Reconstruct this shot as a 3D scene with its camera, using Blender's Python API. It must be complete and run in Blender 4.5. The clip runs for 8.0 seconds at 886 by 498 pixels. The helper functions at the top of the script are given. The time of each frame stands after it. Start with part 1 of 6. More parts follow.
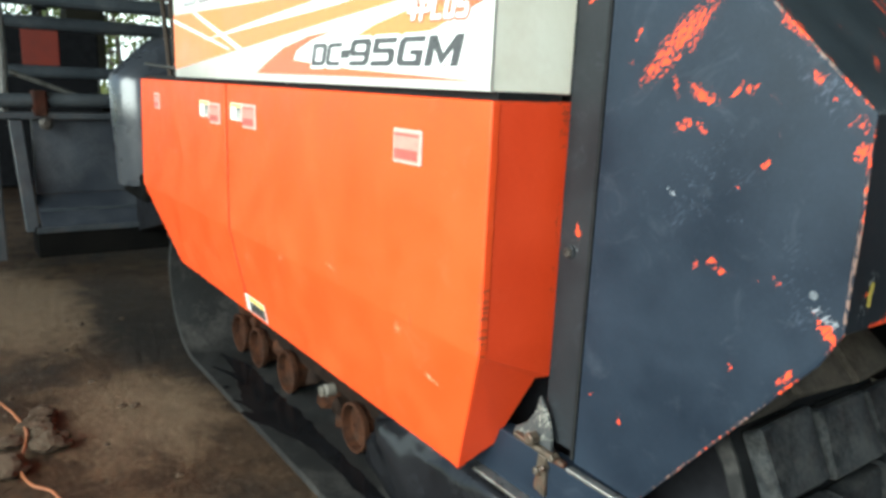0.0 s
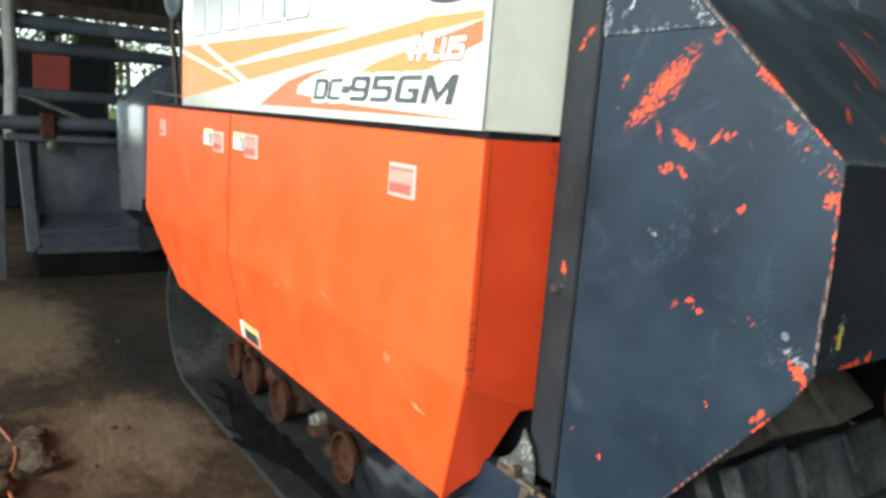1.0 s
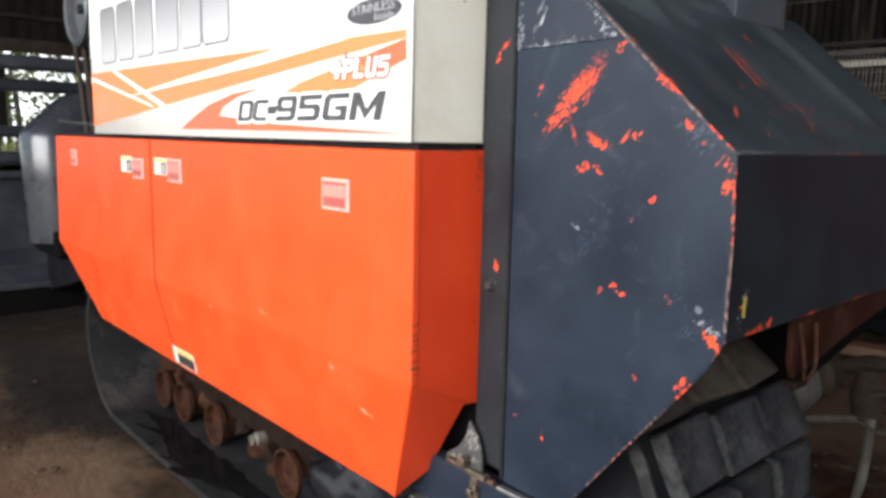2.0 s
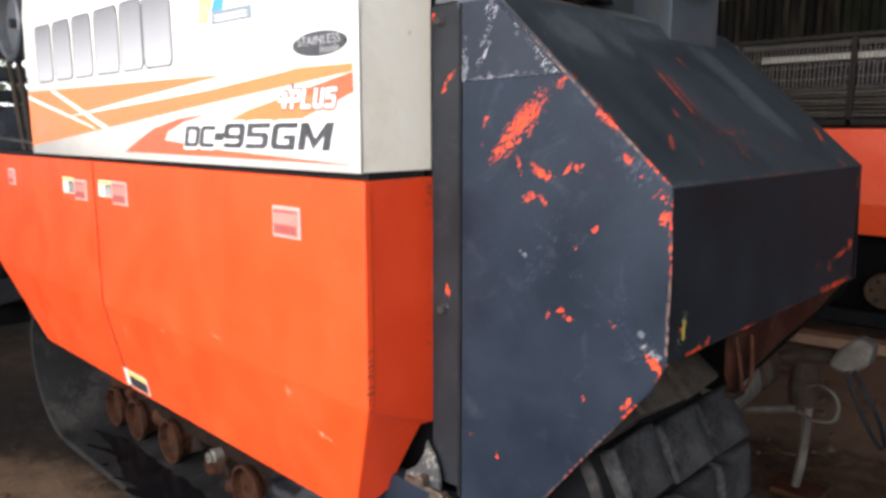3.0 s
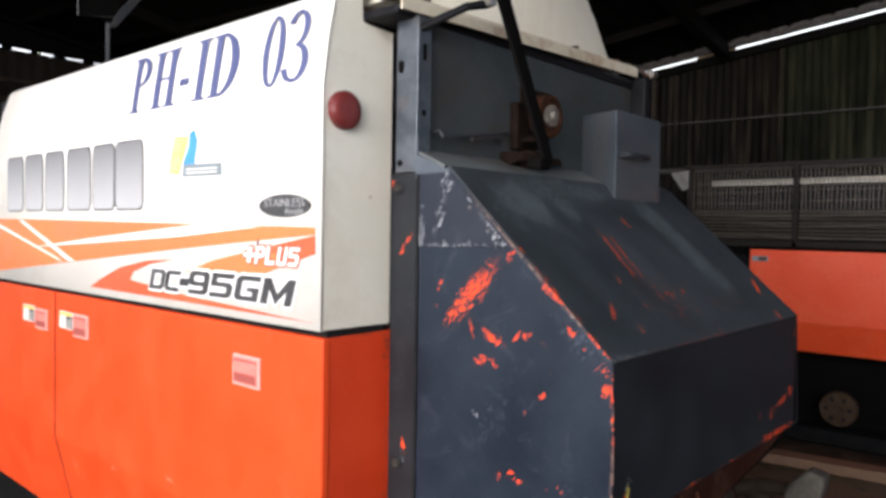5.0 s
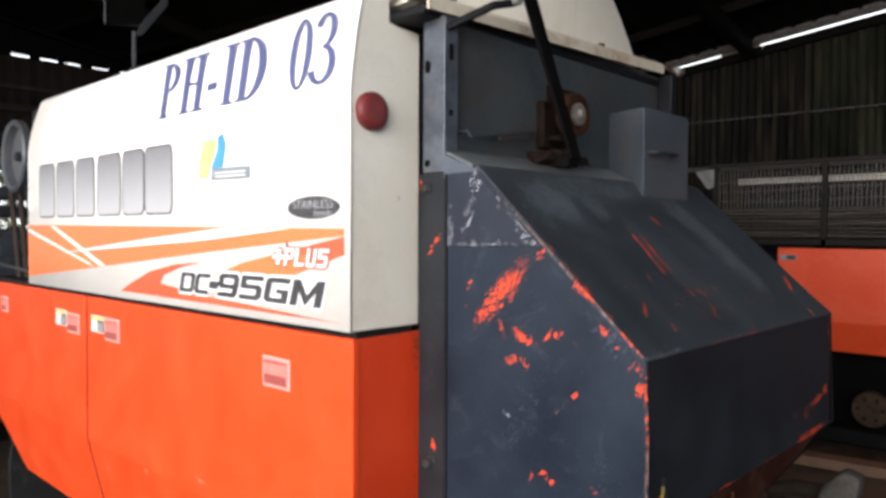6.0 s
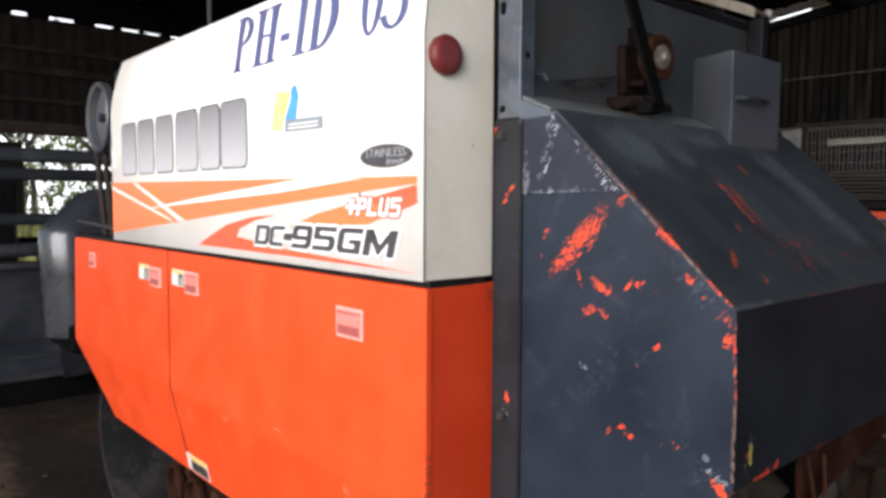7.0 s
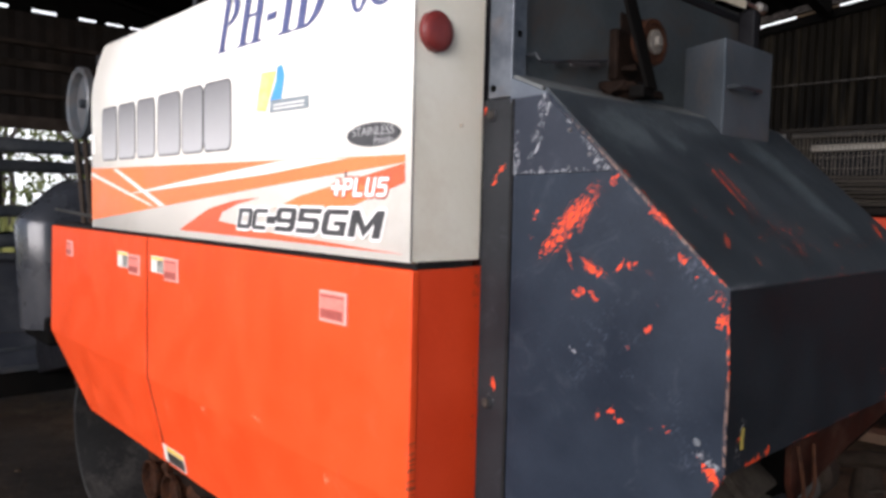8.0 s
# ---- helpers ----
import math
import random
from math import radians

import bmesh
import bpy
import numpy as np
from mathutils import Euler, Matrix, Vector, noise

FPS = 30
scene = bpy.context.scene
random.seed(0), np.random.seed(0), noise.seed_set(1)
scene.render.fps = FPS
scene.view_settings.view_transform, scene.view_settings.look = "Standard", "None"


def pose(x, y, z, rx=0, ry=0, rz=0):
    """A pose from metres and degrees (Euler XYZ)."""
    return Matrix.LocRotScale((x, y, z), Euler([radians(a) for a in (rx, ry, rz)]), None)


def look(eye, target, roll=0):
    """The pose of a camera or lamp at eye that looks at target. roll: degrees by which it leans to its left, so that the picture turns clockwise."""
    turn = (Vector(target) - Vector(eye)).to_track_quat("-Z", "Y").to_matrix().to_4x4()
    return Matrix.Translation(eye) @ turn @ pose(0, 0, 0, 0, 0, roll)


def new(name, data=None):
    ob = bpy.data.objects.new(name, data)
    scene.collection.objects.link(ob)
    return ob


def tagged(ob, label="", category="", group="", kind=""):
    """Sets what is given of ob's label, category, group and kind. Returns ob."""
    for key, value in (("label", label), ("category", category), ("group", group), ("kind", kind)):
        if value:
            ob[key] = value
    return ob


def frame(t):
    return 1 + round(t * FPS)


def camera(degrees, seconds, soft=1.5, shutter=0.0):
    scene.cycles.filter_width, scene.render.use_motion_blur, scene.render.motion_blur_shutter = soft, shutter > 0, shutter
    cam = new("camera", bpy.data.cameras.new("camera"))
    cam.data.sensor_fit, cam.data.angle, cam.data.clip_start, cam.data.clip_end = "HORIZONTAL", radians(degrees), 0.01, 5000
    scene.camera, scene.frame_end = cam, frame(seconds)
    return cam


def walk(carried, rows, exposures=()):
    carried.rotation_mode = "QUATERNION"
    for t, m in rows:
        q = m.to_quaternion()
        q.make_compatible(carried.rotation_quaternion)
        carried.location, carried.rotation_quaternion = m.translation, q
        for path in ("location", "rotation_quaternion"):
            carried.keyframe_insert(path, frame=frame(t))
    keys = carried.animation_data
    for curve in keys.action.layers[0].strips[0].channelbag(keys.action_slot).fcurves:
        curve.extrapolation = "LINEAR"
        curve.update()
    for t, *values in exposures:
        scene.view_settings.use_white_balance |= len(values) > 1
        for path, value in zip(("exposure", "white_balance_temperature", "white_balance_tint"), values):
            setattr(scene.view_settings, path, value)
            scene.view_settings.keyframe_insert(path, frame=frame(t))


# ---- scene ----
cam = camera(62.7, 8.0, soft=3.3)
PATH = [
    (0, (1.009, -0.814, 1.387), (-0.579, 0.322, 0.953), 2.5),
    (0.5, (1.032, -0.843, 1.397), (-0.486, 0.386, 0.967), 3.0),
    (0.7, (1.041, -0.836, 1.411), (-0.519, 0.332, 0.961), 2.1),
    (1, (1.051, -0.819, 1.393), (-0.555, 0.322, 1.05), 4.3),
    (1.2, (1.061, -0.818, 1.4), (-0.545, 0.336, 1.104), 3.5),
    (1.5, (1.078, -0.852, 1.386), (-0.531, 0.308, 1.126), 2.8),
    (1.7, (1.089, -0.878, 1.389), (-0.476, 0.336, 1.108), 1.5),
    (2, (1.09, -0.898, 1.393), (-0.381, 0.423, 1.091), 1.2),
    (2.2, (1.093, -0.912, 1.402), (-0.347, 0.442, 1.098), 0.6),
    (3.3, (1.121, -0.914, 1.484), (-0.235, 0.52, 1.16), 0.4),
    (3.5, (1.14, -0.925, 1.491), (-0.204, 0.524, 1.185), 0.7),
    (3.8, (1.147, -0.915, 1.518), (-0.208, 0.535, 1.273), 0.4),
    (4, (1.155, -0.932, 1.546), (-0.217, 0.511, 1.354), 0.7),
    (4.2, (1.16, -0.926, 1.563), (-0.205, 0.531, 1.437), 1.1),
    (4.5, (1.16, -0.937, 1.585), (-0.181, 0.544, 1.487), 1.1),
    (4.7, (1.158, -0.938, 1.592), (-0.162, 0.562, 1.519), 1.0),
    (5.8, (1.15, -0.935, 1.596), (-0.217, 0.525, 1.574), 0.4),
    (6, (1.143, -0.945, 1.588), (-0.229, 0.509, 1.541), 0.3),
    (6.2, (1.14, -0.923, 1.571), (-0.252, 0.512, 1.514), 0.2),
    (6.5, (1.128, -0.928, 1.567), (-0.3, 0.471, 1.507), 0.4),
    (6.8, (1.119, -0.928, 1.567), (-0.357, 0.416, 1.443), 0.0),
    (7, (1.111, -0.928, 1.547), (-0.389, 0.387, 1.412), 0.3),
    (7.3, (1.108, -0.925, 1.539), (-0.391, 0.39, 1.388), 0.2),
    (7.5, (1.105, -0.924, 1.533), (-0.388, 0.399, 1.397), 0.6),
    (8, (1.084, -0.913, 1.497), (-0.387, 0.436, 1.377), 1.3),
]

EXPOSURES = [(0.0, 0.6, 6150, -6), (0.3, 0.54, 6150, -5), (0.6, 0.55, 6150, -5), (1.1, 0.56, 6150, -5), (1.5, 0.36, 6450, 0), (2.2, 0.26, 6450, 13), (3.5, 0.27, 6450, 15), (4.5, 0.06, 6450, 15), (6.0, -0.03, 6500, 15), (8.0, -0.16, 6500, 18)]
walk(cam, [(t, look(eye, target, roll)) for t, eye, target, roll in PATH], EXPOSURES)

# ---- light: bright sky outside an open-sided dark shed ----
world = bpy.data.worlds.new("sky")
scene.world = world
world.use_nodes = True
wn = world.node_tree
sky = wn.nodes.new("ShaderNodeTexSky")
sky.sky_type, sky.sun_disc = "NISHITA", False
sky.sun_elevation, sky.sun_rotation = radians(52), radians(200)
wn.links.new(sky.outputs[0], wn.nodes["Background"].inputs[0])
wn.nodes["Background"].inputs[1].default_value = 0.15

sun = new("sun", bpy.data.lights.new("sun", "SUN"))
sun.data.energy, sun.data.angle, sun.data.color = 3.0, radians(0.5), (1.0, 0.95, 0.87)
sun.matrix_world = look((0, 0, 0), (-0.21, 0.58, -0.79))

# daylight through the open side of the shed
opening = new("daylight_opening", bpy.data.lights.new("daylight_opening", "AREA"))
opening.data.shape, opening.data.size, opening.data.size_y = "RECTANGLE", 9.0, 3.2
opening.data.energy, opening.data.color = 1020.0, (1.0, 0.98, 0.95)
opening.matrix_world = look((1.9, -5.4, 3.0), (1.9, 0.0, 1.6))


# ---- materials ----
def nodes_of(name):
    m = bpy.data.materials.new(name)
    m.use_nodes = True
    nt = m.node_tree
    return m, nt, nt.nodes["Principled BSDF"]


def add(nt, kind, **values):
    n = nt.nodes.new(kind)
    for key, value in values.items():
        if key in n.inputs:
            n.inputs[key].default_value = value
    return n


def noise_at(nt, vec, scale, detail=5.0, rough=0.6, distort=0.0):
    n = add(nt, "ShaderNodeTexNoise", Scale=scale, Detail=detail, Roughness=rough, Distortion=distort)
    nt.links.new(vec, n.inputs["Vector"])
    return n.outputs["Fac"]


def mathn(nt, op, a, b=None, clamp=False):
    n = nt.nodes.new("ShaderNodeMath")
    n.operation, n.use_clamp = op, clamp
    for k, v in enumerate((a, b)):
        if v is None:
            continue
        if isinstance(v, (int, float)):
            n.inputs[k].default_value = v
        else:
            nt.links.new(v, n.inputs[k])
    return n.outputs[0]


def remap(nt, v, a, b, c=0.0, d=1.0):
    n = nt.nodes.new("ShaderNodeMapRange")
    nt.links.new(v, n.inputs[0])
    for k, x in enumerate((a, b, c, d)):
        n.inputs[k + 1].default_value = x
    return n.outputs[0]


def mix(nt, fac, a, b):
    n = nt.nodes.new("ShaderNodeMix")
    n.data_type = "RGBA"
    for k, v in ((0, fac), (6, a), (7, b)):
        if isinstance(v, (int, float)):
            n.inputs[k].default_value = v
        elif isinstance(v, tuple):
            n.inputs[k].default_value = (*v, 1.0) if len(v) == 3 else v
        else:
            nt.links.new(v, n.inputs[k])
    return n.outputs[2]


def coords(nt):
    return nt.nodes.new("ShaderNodeTexCoord").outputs["Object"]


def bump(nt, bsdf, height, strength, distance):
    n = add(nt, "ShaderNodeBump", Strength=strength, Distance=distance)
    nt.links.new(height, n.inputs["Height"])
    nt.links.new(n.outputs[0], bsdf.inputs["Normal"])


def surface(name, dark, light, scale=6.0, rough=0.5, rough_span=0.15, metal=0.0, grain=80.0, relief=0.15, depth=0.002,
            coat=0.0, dirt=None, dirt_amount=0.5, by_object=0.0, gloss=0.5):
    """Two-scale mottled surface: broad tone, fine grain, optional dirt, uneven gloss."""
    m, nt, b = nodes_of(name)
    vec = coords(nt)
    broad, fine = noise_at(nt, vec, scale), noise_at(nt, vec, grain, 4.0)
    tone = mathn(nt, "ADD", mathn(nt, "MULTIPLY", broad, 0.7), mathn(nt, "MULTIPLY", fine, 0.3))
    colour = mix(nt, remap(nt, tone, 0.35, 0.65), dark, light)
    if dirt:
        patch = remap(nt, mathn(nt, "ADD", noise_at(nt, vec, scale * 0.6, 8.0, 0.7, 0.6), mathn(nt, "MULTIPLY", fine, 0.25)), 0.62, 0.8, 0.0, dirt_amount)
        colour = mix(nt, patch, colour, dirt)
    if by_object:
        rnd = nt.nodes.new("ShaderNodeObjectInfo").outputs["Random"]
        hsv = nt.nodes.new("ShaderNodeHueSaturation")
        nt.links.new(remap(nt, rnd, 0, 1, 1 - by_object, 1 + by_object), hsv.inputs["Value"])
        nt.links.new(colour, hsv.inputs["Color"])
        colour = hsv.outputs[0]
    nt.links.new(colour, b.inputs["Base Color"])
    nt.links.new(remap(nt, broad, 0.3, 0.7, rough - rough_span, rough + rough_span), b.inputs["Roughness"])
    b.inputs["Metallic"].default_value = metal
    b.inputs["Coat Weight"].default_value = coat
    b.inputs["Coat Roughness"].default_value = 0.15
    b.inputs["Specular IOR Level"].default_value = gloss
    bump(nt, b, tone, relief, depth)
    return m


def faded_print(name, top, bottom, z_top, z_bottom):
    """A printed fade from one tone to another down the sheet."""
    m, nt, b = nodes_of(name)
    vec = coords(nt)
    sep = nt.nodes.new("ShaderNodeSeparateXYZ")
    nt.links.new(vec, sep.inputs[0])
    down = mathn(nt, "ADD", remap(nt, sep.outputs[2], z_bottom, z_top), mathn(nt, "MULTIPLY", mathn(nt, "SUBTRACT", noise_at(nt, vec, 30.0), 0.5), 0.15), True)
    nt.links.new(mix(nt, down, bottom, top), b.inputs["Base Color"])
    b.inputs["Roughness"].default_value = 0.35
    return m


def streaked_tin(name, dark, light, pale, stain):
    """Old wall sheet with paler streaks running down it."""
    m, nt, b = nodes_of(name)
    vec = coords(nt)
    mp = nt.nodes.new("ShaderNodeMapping")
    mp.inputs["Scale"].default_value = (1.0, 1.0, 0.08)
    nt.links.new(vec, mp.inputs["Vector"])
    broad, streak, fine = noise_at(nt, vec, 1.3, 6.0), noise_at(nt, mp.outputs[0], 7.0, 7.0, 0.7), noise_at(nt, vec, 40.0, 4.0)
    colour = mix(nt, remap(nt, broad, 0.36, 0.64), dark, light)
    colour = mix(nt, remap(nt, streak, 0.52, 0.7, 0.0, 0.75), colour, pale)
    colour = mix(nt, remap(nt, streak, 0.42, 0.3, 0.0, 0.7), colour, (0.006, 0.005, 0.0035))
    colour = mix(nt, remap(nt, noise_at(nt, vec, 3.0, 8.0, 0.7, 0.6), 0.58, 0.74, 0.0, 0.7), colour, stain)
    nt.links.new(colour, b.inputs["Base Color"])
    nt.links.new(remap(nt, broad, 0.3, 0.7, 0.45, 0.7), b.inputs["Roughness"])
    b.inputs["Specular IOR Level"].default_value = 0.15
    bump(nt, b, fine, 0.1, 0.002)
    return m


CHIP = (0.80, 0.075, 0.02)


def worn_paint(name, base, light, plane, chips, bare=(), rough=0.42, chip=CHIP, metal_colour=(0.3, 0.31, 0.33), dust=(0.1, 0.115, 0.14), gloss=0.18, films=(), film=(0.12, 0.14, 0.14), grain_turn=48, stirred=0.02, specks=()):
    """Scuffed dark paint. chips: (u, v, half length, half width, turn, strength) where the old orange coat shows; bare: the same for bare metal."""
    m, nt, b = nodes_of(name)
    vec = coords(nt)
    sep = nt.nodes.new("ShaderNodeSeparateXYZ")
    nt.links.new(vec, sep.inputs[0])
    flat = nt.nodes.new("ShaderNodeCombineXYZ")
    for k, axis in enumerate(plane):
        nt.links.new(sep.outputs["xyz".index(axis)], flat.inputs[k])

    # ragged outlines: the patches are drawn on slightly stirred coordinates
    stir = nt.nodes.new("ShaderNodeTexNoise")
    stir.inputs["Scale"].default_value, stir.inputs["Detail"].default_value = 45.0, 4.0
    nt.links.new(flat.outputs[0], stir.inputs["Vector"])
    off = nt.nodes.new("ShaderNodeVectorMath")
    off.operation = "SUBTRACT"
    nt.links.new(stir.outputs["Color"], off.inputs[0])
    off.inputs[1].default_value = (0.5, 0.5, 0.5)
    moved = nt.nodes.new("ShaderNodeVectorMath")
    moved.operation = "MULTIPLY_ADD"
    nt.links.new(off.outputs[0], moved.inputs[0])
    moved.inputs[1].default_value = (stirred, stirred, 0.0)
    nt.links.new(flat.outputs[0], moved.inputs[2])
    stir2 = nt.nodes.new("ShaderNodeTexNoise")
    stir2.inputs["Scale"].default_value, stir2.inputs["Detail"].default_value = 230.0, 4.0
    nt.links.new(flat.outputs[0], stir2.inputs["Vector"])
    off2 = nt.nodes.new("ShaderNodeVectorMath")
    off2.operation = "SUBTRACT"
    nt.links.new(stir2.outputs["Color"], off2.inputs[0])
    off2.inputs[1].default_value = (0.5, 0.5, 0.5)
    torn = nt.nodes.new("ShaderNodeVectorMath")
    torn.operation = "MULTIPLY_ADD"
    nt.links.new(off2.outputs[0], torn.inputs[0])
    torn.inputs[1].default_value = (0.012, 0.012, 0.0)
    nt.links.new(moved.outputs[0], torn.inputs[2])

    def field(spots, reach=(0.45, 1.3), gain=1.0):
        total = None
        for u, v, a, w, turn, strength in spots:
            mp = nt.nodes.new("ShaderNodeMapping")
            mp.vector_type = "TEXTURE"
            mp.inputs["Location"].default_value = (u, v, 0)
            mp.inputs["Rotation"].default_value = (0, 0, radians(turn))
            mp.inputs["Scale"].default_value = (a, w, 1)
            nt.links.new(torn.outputs[0], mp.inputs["Vector"])
            ln = nt.nodes.new("ShaderNodeVectorMath")
            ln.operation = "LENGTH"
            nt.links.new(mp.outputs[0], ln.inputs[0])
            one = remap(nt, ln.outputs["Value"], *reach, strength * gain, 0.0)
            total = one if total is None else mathn(nt, "MAXIMUM", total, one)
        return total

    drawn = nt.nodes.new("ShaderNodeMapping")
    drawn.vector_type = "TEXTURE"
    drawn.inputs["Rotation"].default_value = (0, 0, radians(grain_turn))
    drawn.inputs["Scale"].default_value = (3.6, 1.0, 1.0)
    nt.links.new(flat.outputs[0], drawn.inputs["Vector"])
    broad, fine = noise_at(nt, vec, 5.0, 6.0, 0.65), noise_at(nt, vec, 140.0, 3.0)
    streak = noise_at(nt, drawn.outputs[0], 290.0, 6.0, 0.6, 0.6)
    tone = mathn(nt, "ADD", mathn(nt, "MULTIPLY", broad, 0.8), mathn(nt, "MULTIPLY", fine, 0.2))
    colour = mix(nt, remap(nt, tone, 0.36, 0.66), base, light)
    scuff = remap(nt, noise_at(nt, vec, 11.0, 10.0, 0.75, 1.2), 0.56, 0.74, 0.0, 0.22)
    colour = mix(nt, scuff, colour, dust)
    if films:
        veil = remap(nt, mathn(nt, "ADD", field(films), mathn(nt, "MULTIPLY", mathn(nt, "ADD", noise_at(nt, vec, 16.0, 12.0, 0.8, 0.8), streak), 1.1)), 1.46, 1.62, 0.0, 0.7)
        colour = mix(nt, veil, colour, film)
    ragged = remap(nt, mathn(nt, "ADD", mathn(nt, "MULTIPLY", streak, 0.8), mathn(nt, "MULTIPLY", fine, 0.2)), 0.39, 0.61)
    height = tone
    if bare:
        shown = remap(nt, mathn(nt, "ADD", field(bare), ragged), 1.17, 1.26, 0.0, 0.85)
        colour = mix(nt, shown, colour, metal_colour)
    if chips:
        near = field(chips, (0.15, 1.1), 1.3)
        shown = remap(nt, mathn(nt, "ADD", near, ragged), 1.22, 1.25)
        hazy = mathn(nt, "MULTIPLY", near, 0.05)
        colour = mix(nt, shown, mix(nt, hazy, colour, (0.25, 0.1, 0.08)), chip)
        height = mathn(nt, "SUBTRACT", tone, mathn(nt, "MULTIPLY", shown, 0.6))
    if specks:
        dots = remap(nt, mathn(nt, "ADD", noise_at(nt, vec, 85.0, 4.0, 0.65, 0.6), field(specks)), 0.78, 0.82, 0.0, 0.6)
        colour = mix(nt, dots, colour, chip)
    nt.links.new(colour, b.inputs["Base Color"])
    nt.links.new(remap(nt, broad, 0.3, 0.7, rough - 0.1, rough + 0.14), b.inputs["Roughness"])
    b.inputs["Specular IOR Level"].default_value = gloss
    bump(nt, b, height, 0.25, 0.002)
    return m


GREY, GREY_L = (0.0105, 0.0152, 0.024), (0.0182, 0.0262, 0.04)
orange_paint = surface("orange_paint", (0.74, 0.066, 0.017), (0.84, 0.09, 0.024), 3.0, 0.38, 0.1, grain=40, relief=0.04, coat=0.3,
                       dirt=(0.85, 0.2, 0.1), dirt_amount=0.25)
cream_paint = surface("cream_paint", (0.83, 0.81, 0.74), (0.87, 0.855, 0.79), 4.0, 0.4, 0.1, grain=60, relief=0.03, coat=0.3,
                      dirt=(0.62, 0.57, 0.47), dirt_amount=0.3)
cream_end = surface("cream_end_paint", (0.8, 0.765, 0.64), (0.85, 0.82, 0.71), 4.0, 0.45, 0.1, grain=60, relief=0.03, coat=0.2,
                    dirt=(0.55, 0.45, 0.32), dirt_amount=0.3)
cream_rusty = surface("cream_rusty", (0.5, 0.44, 0.32), (0.66, 0.61, 0.48), 7.0, 0.5, 0.12, grain=60, relief=0.1,
                      dirt=(0.25, 0.11, 0.05), dirt_amount=0.8)
grey_paint = surface("grey_paint", (0.018, 0.022, 0.026), (0.036, 0.042, 0.049), 5.0, 0.42, 0.12, grain=90, relief=0.08, dirt=(0.09, 0.09, 0.09), dirt_amount=0.4, gloss=0.3)
grey_light = surface("grey_galvanised", (0.045, 0.055, 0.068), (0.105, 0.12, 0.14), 16.0, 0.4, 0.12, metal=0.3, grain=70, relief=0.1, dirt=(0.1, 0.07, 0.05), dirt_amount=0.5)
black_paint = surface("black_paint", (0.006, 0.006, 0.007), (0.014, 0.014, 0.016), 12.0, 0.45, 0.12, grain=80, gloss=0.08)
rust = surface("rust", (0.01, 0.0045, 0.003), (0.066, 0.024, 0.011), 28.0, 0.8, 0.1, grain=120, relief=0.5, depth=0.003, dirt=(0.05, 0.03, 0.02), gloss=0.12)
rust_paint = surface("rusty_orange", (0.011, 0.0045, 0.003), (0.042, 0.012, 0.007), 14.0, 0.65, 0.12, grain=90, relief=0.3, dirt=(0.06, 0.03, 0.02), dirt_amount=0.7, gloss=0.1)
steel = surface("worn_steel", (0.3, 0.29, 0.27), (0.5, 0.48, 0.45), 30.0, 0.35, 0.12, metal=0.9, grain=150)
rubber = surface("rubber", (0.014, 0.015, 0.016), (0.034, 0.036, 0.039), 7.0, 0.62, 0.12, grain=70, relief=0.3, dirt=(0.1, 0.09, 0.08), dirt_amount=0.5, gloss=0.1)
rubber_lug = surface("rubber_lug", (0.0055, 0.006, 0.0066), (0.036, 0.0375, 0.0385), 11.0, 0.72, 0.12, grain=90, relief=0.4, dirt=(0.05, 0.046, 0.04), dirt_amount=0.5, by_object=0.35, gloss=0.12)
belt_inside = surface("belt_inside", (0.011, 0.0109, 0.0108), (0.024, 0.0237, 0.0233), 4.0, 0.5, 0.12, grain=60, relief=0.15, dirt=(0.12, 0.11, 0.1), dirt_amount=0.4, gloss=0.25)
wet = surface("oil_film", (0.004, 0.004, 0.005), (0.01, 0.01, 0.011), 10.0, 0.12, 0.05, grain=40, relief=0.05, gloss=0.14)
seam = surface("dark_gap", (0.01, 0.01, 0.011), (0.02, 0.02, 0.02), 20.0, 0.7, gloss=0.05)
pink = surface("faded_latch_label", (0.62, 0.16, 0.13), (0.72, 0.25, 0.2), 60.0, 0.5, grain=200)
pink_rim = surface("latch_rim", (0.66, 0.33, 0.28), (0.74, 0.4, 0.35), 60.0, 0.5, grain=200)
latch_dark = surface("latch_recess", (0.3, 0.06, 0.05), (0.42, 0.1, 0.08), 60.0, 0.5, grain=200)
label_white = surface("label_white", (0.66, 0.64, 0.58), (0.76, 0.74, 0.68), 50.0, 0.45, grain=150)
label_black = surface("label_black", (0.02, 0.02, 0.02), (0.05, 0.05, 0.045), 50.0, 0.45, grain=150)
label_yellow = surface("label_yellow", (0.75, 0.48, 0.06), (0.82, 0.56, 0.1), 50.0, 0.45, grain=150)
decal_orange = surface("decal_orange", (0.82, 0.165, 0.05), (0.86, 0.22, 0.07), 3.0, 0.4, grain=60, relief=0.03)
decal_red = surface("decal_red", (0.75, 0.09, 0.035), (0.8, 0.13, 0.05), 3.0, 0.4, grain=60, relief=0.03)
decal_pale = surface("decal_pale", (0.72, 0.7, 0.66), (0.8, 0.78, 0.74), 6.0, 0.4, grain=60, relief=0.03)
decal_white = surface("decal_white", (0.8, 0.79, 0.77), (0.84, 0.83, 0.81), 6.0, 0.4, grain=60, relief=0.03)
decal_dark = surface("decal_dark", (0.035, 0.035, 0.037), (0.06, 0.06, 0.063), 20.0, 0.4, grain=90, relief=0.03)
decal_grey = surface("decal_grey", (0.07, 0.07, 0.072), (0.11, 0.11, 0.112), 6.0, 0.35, grain=60, relief=0.03)
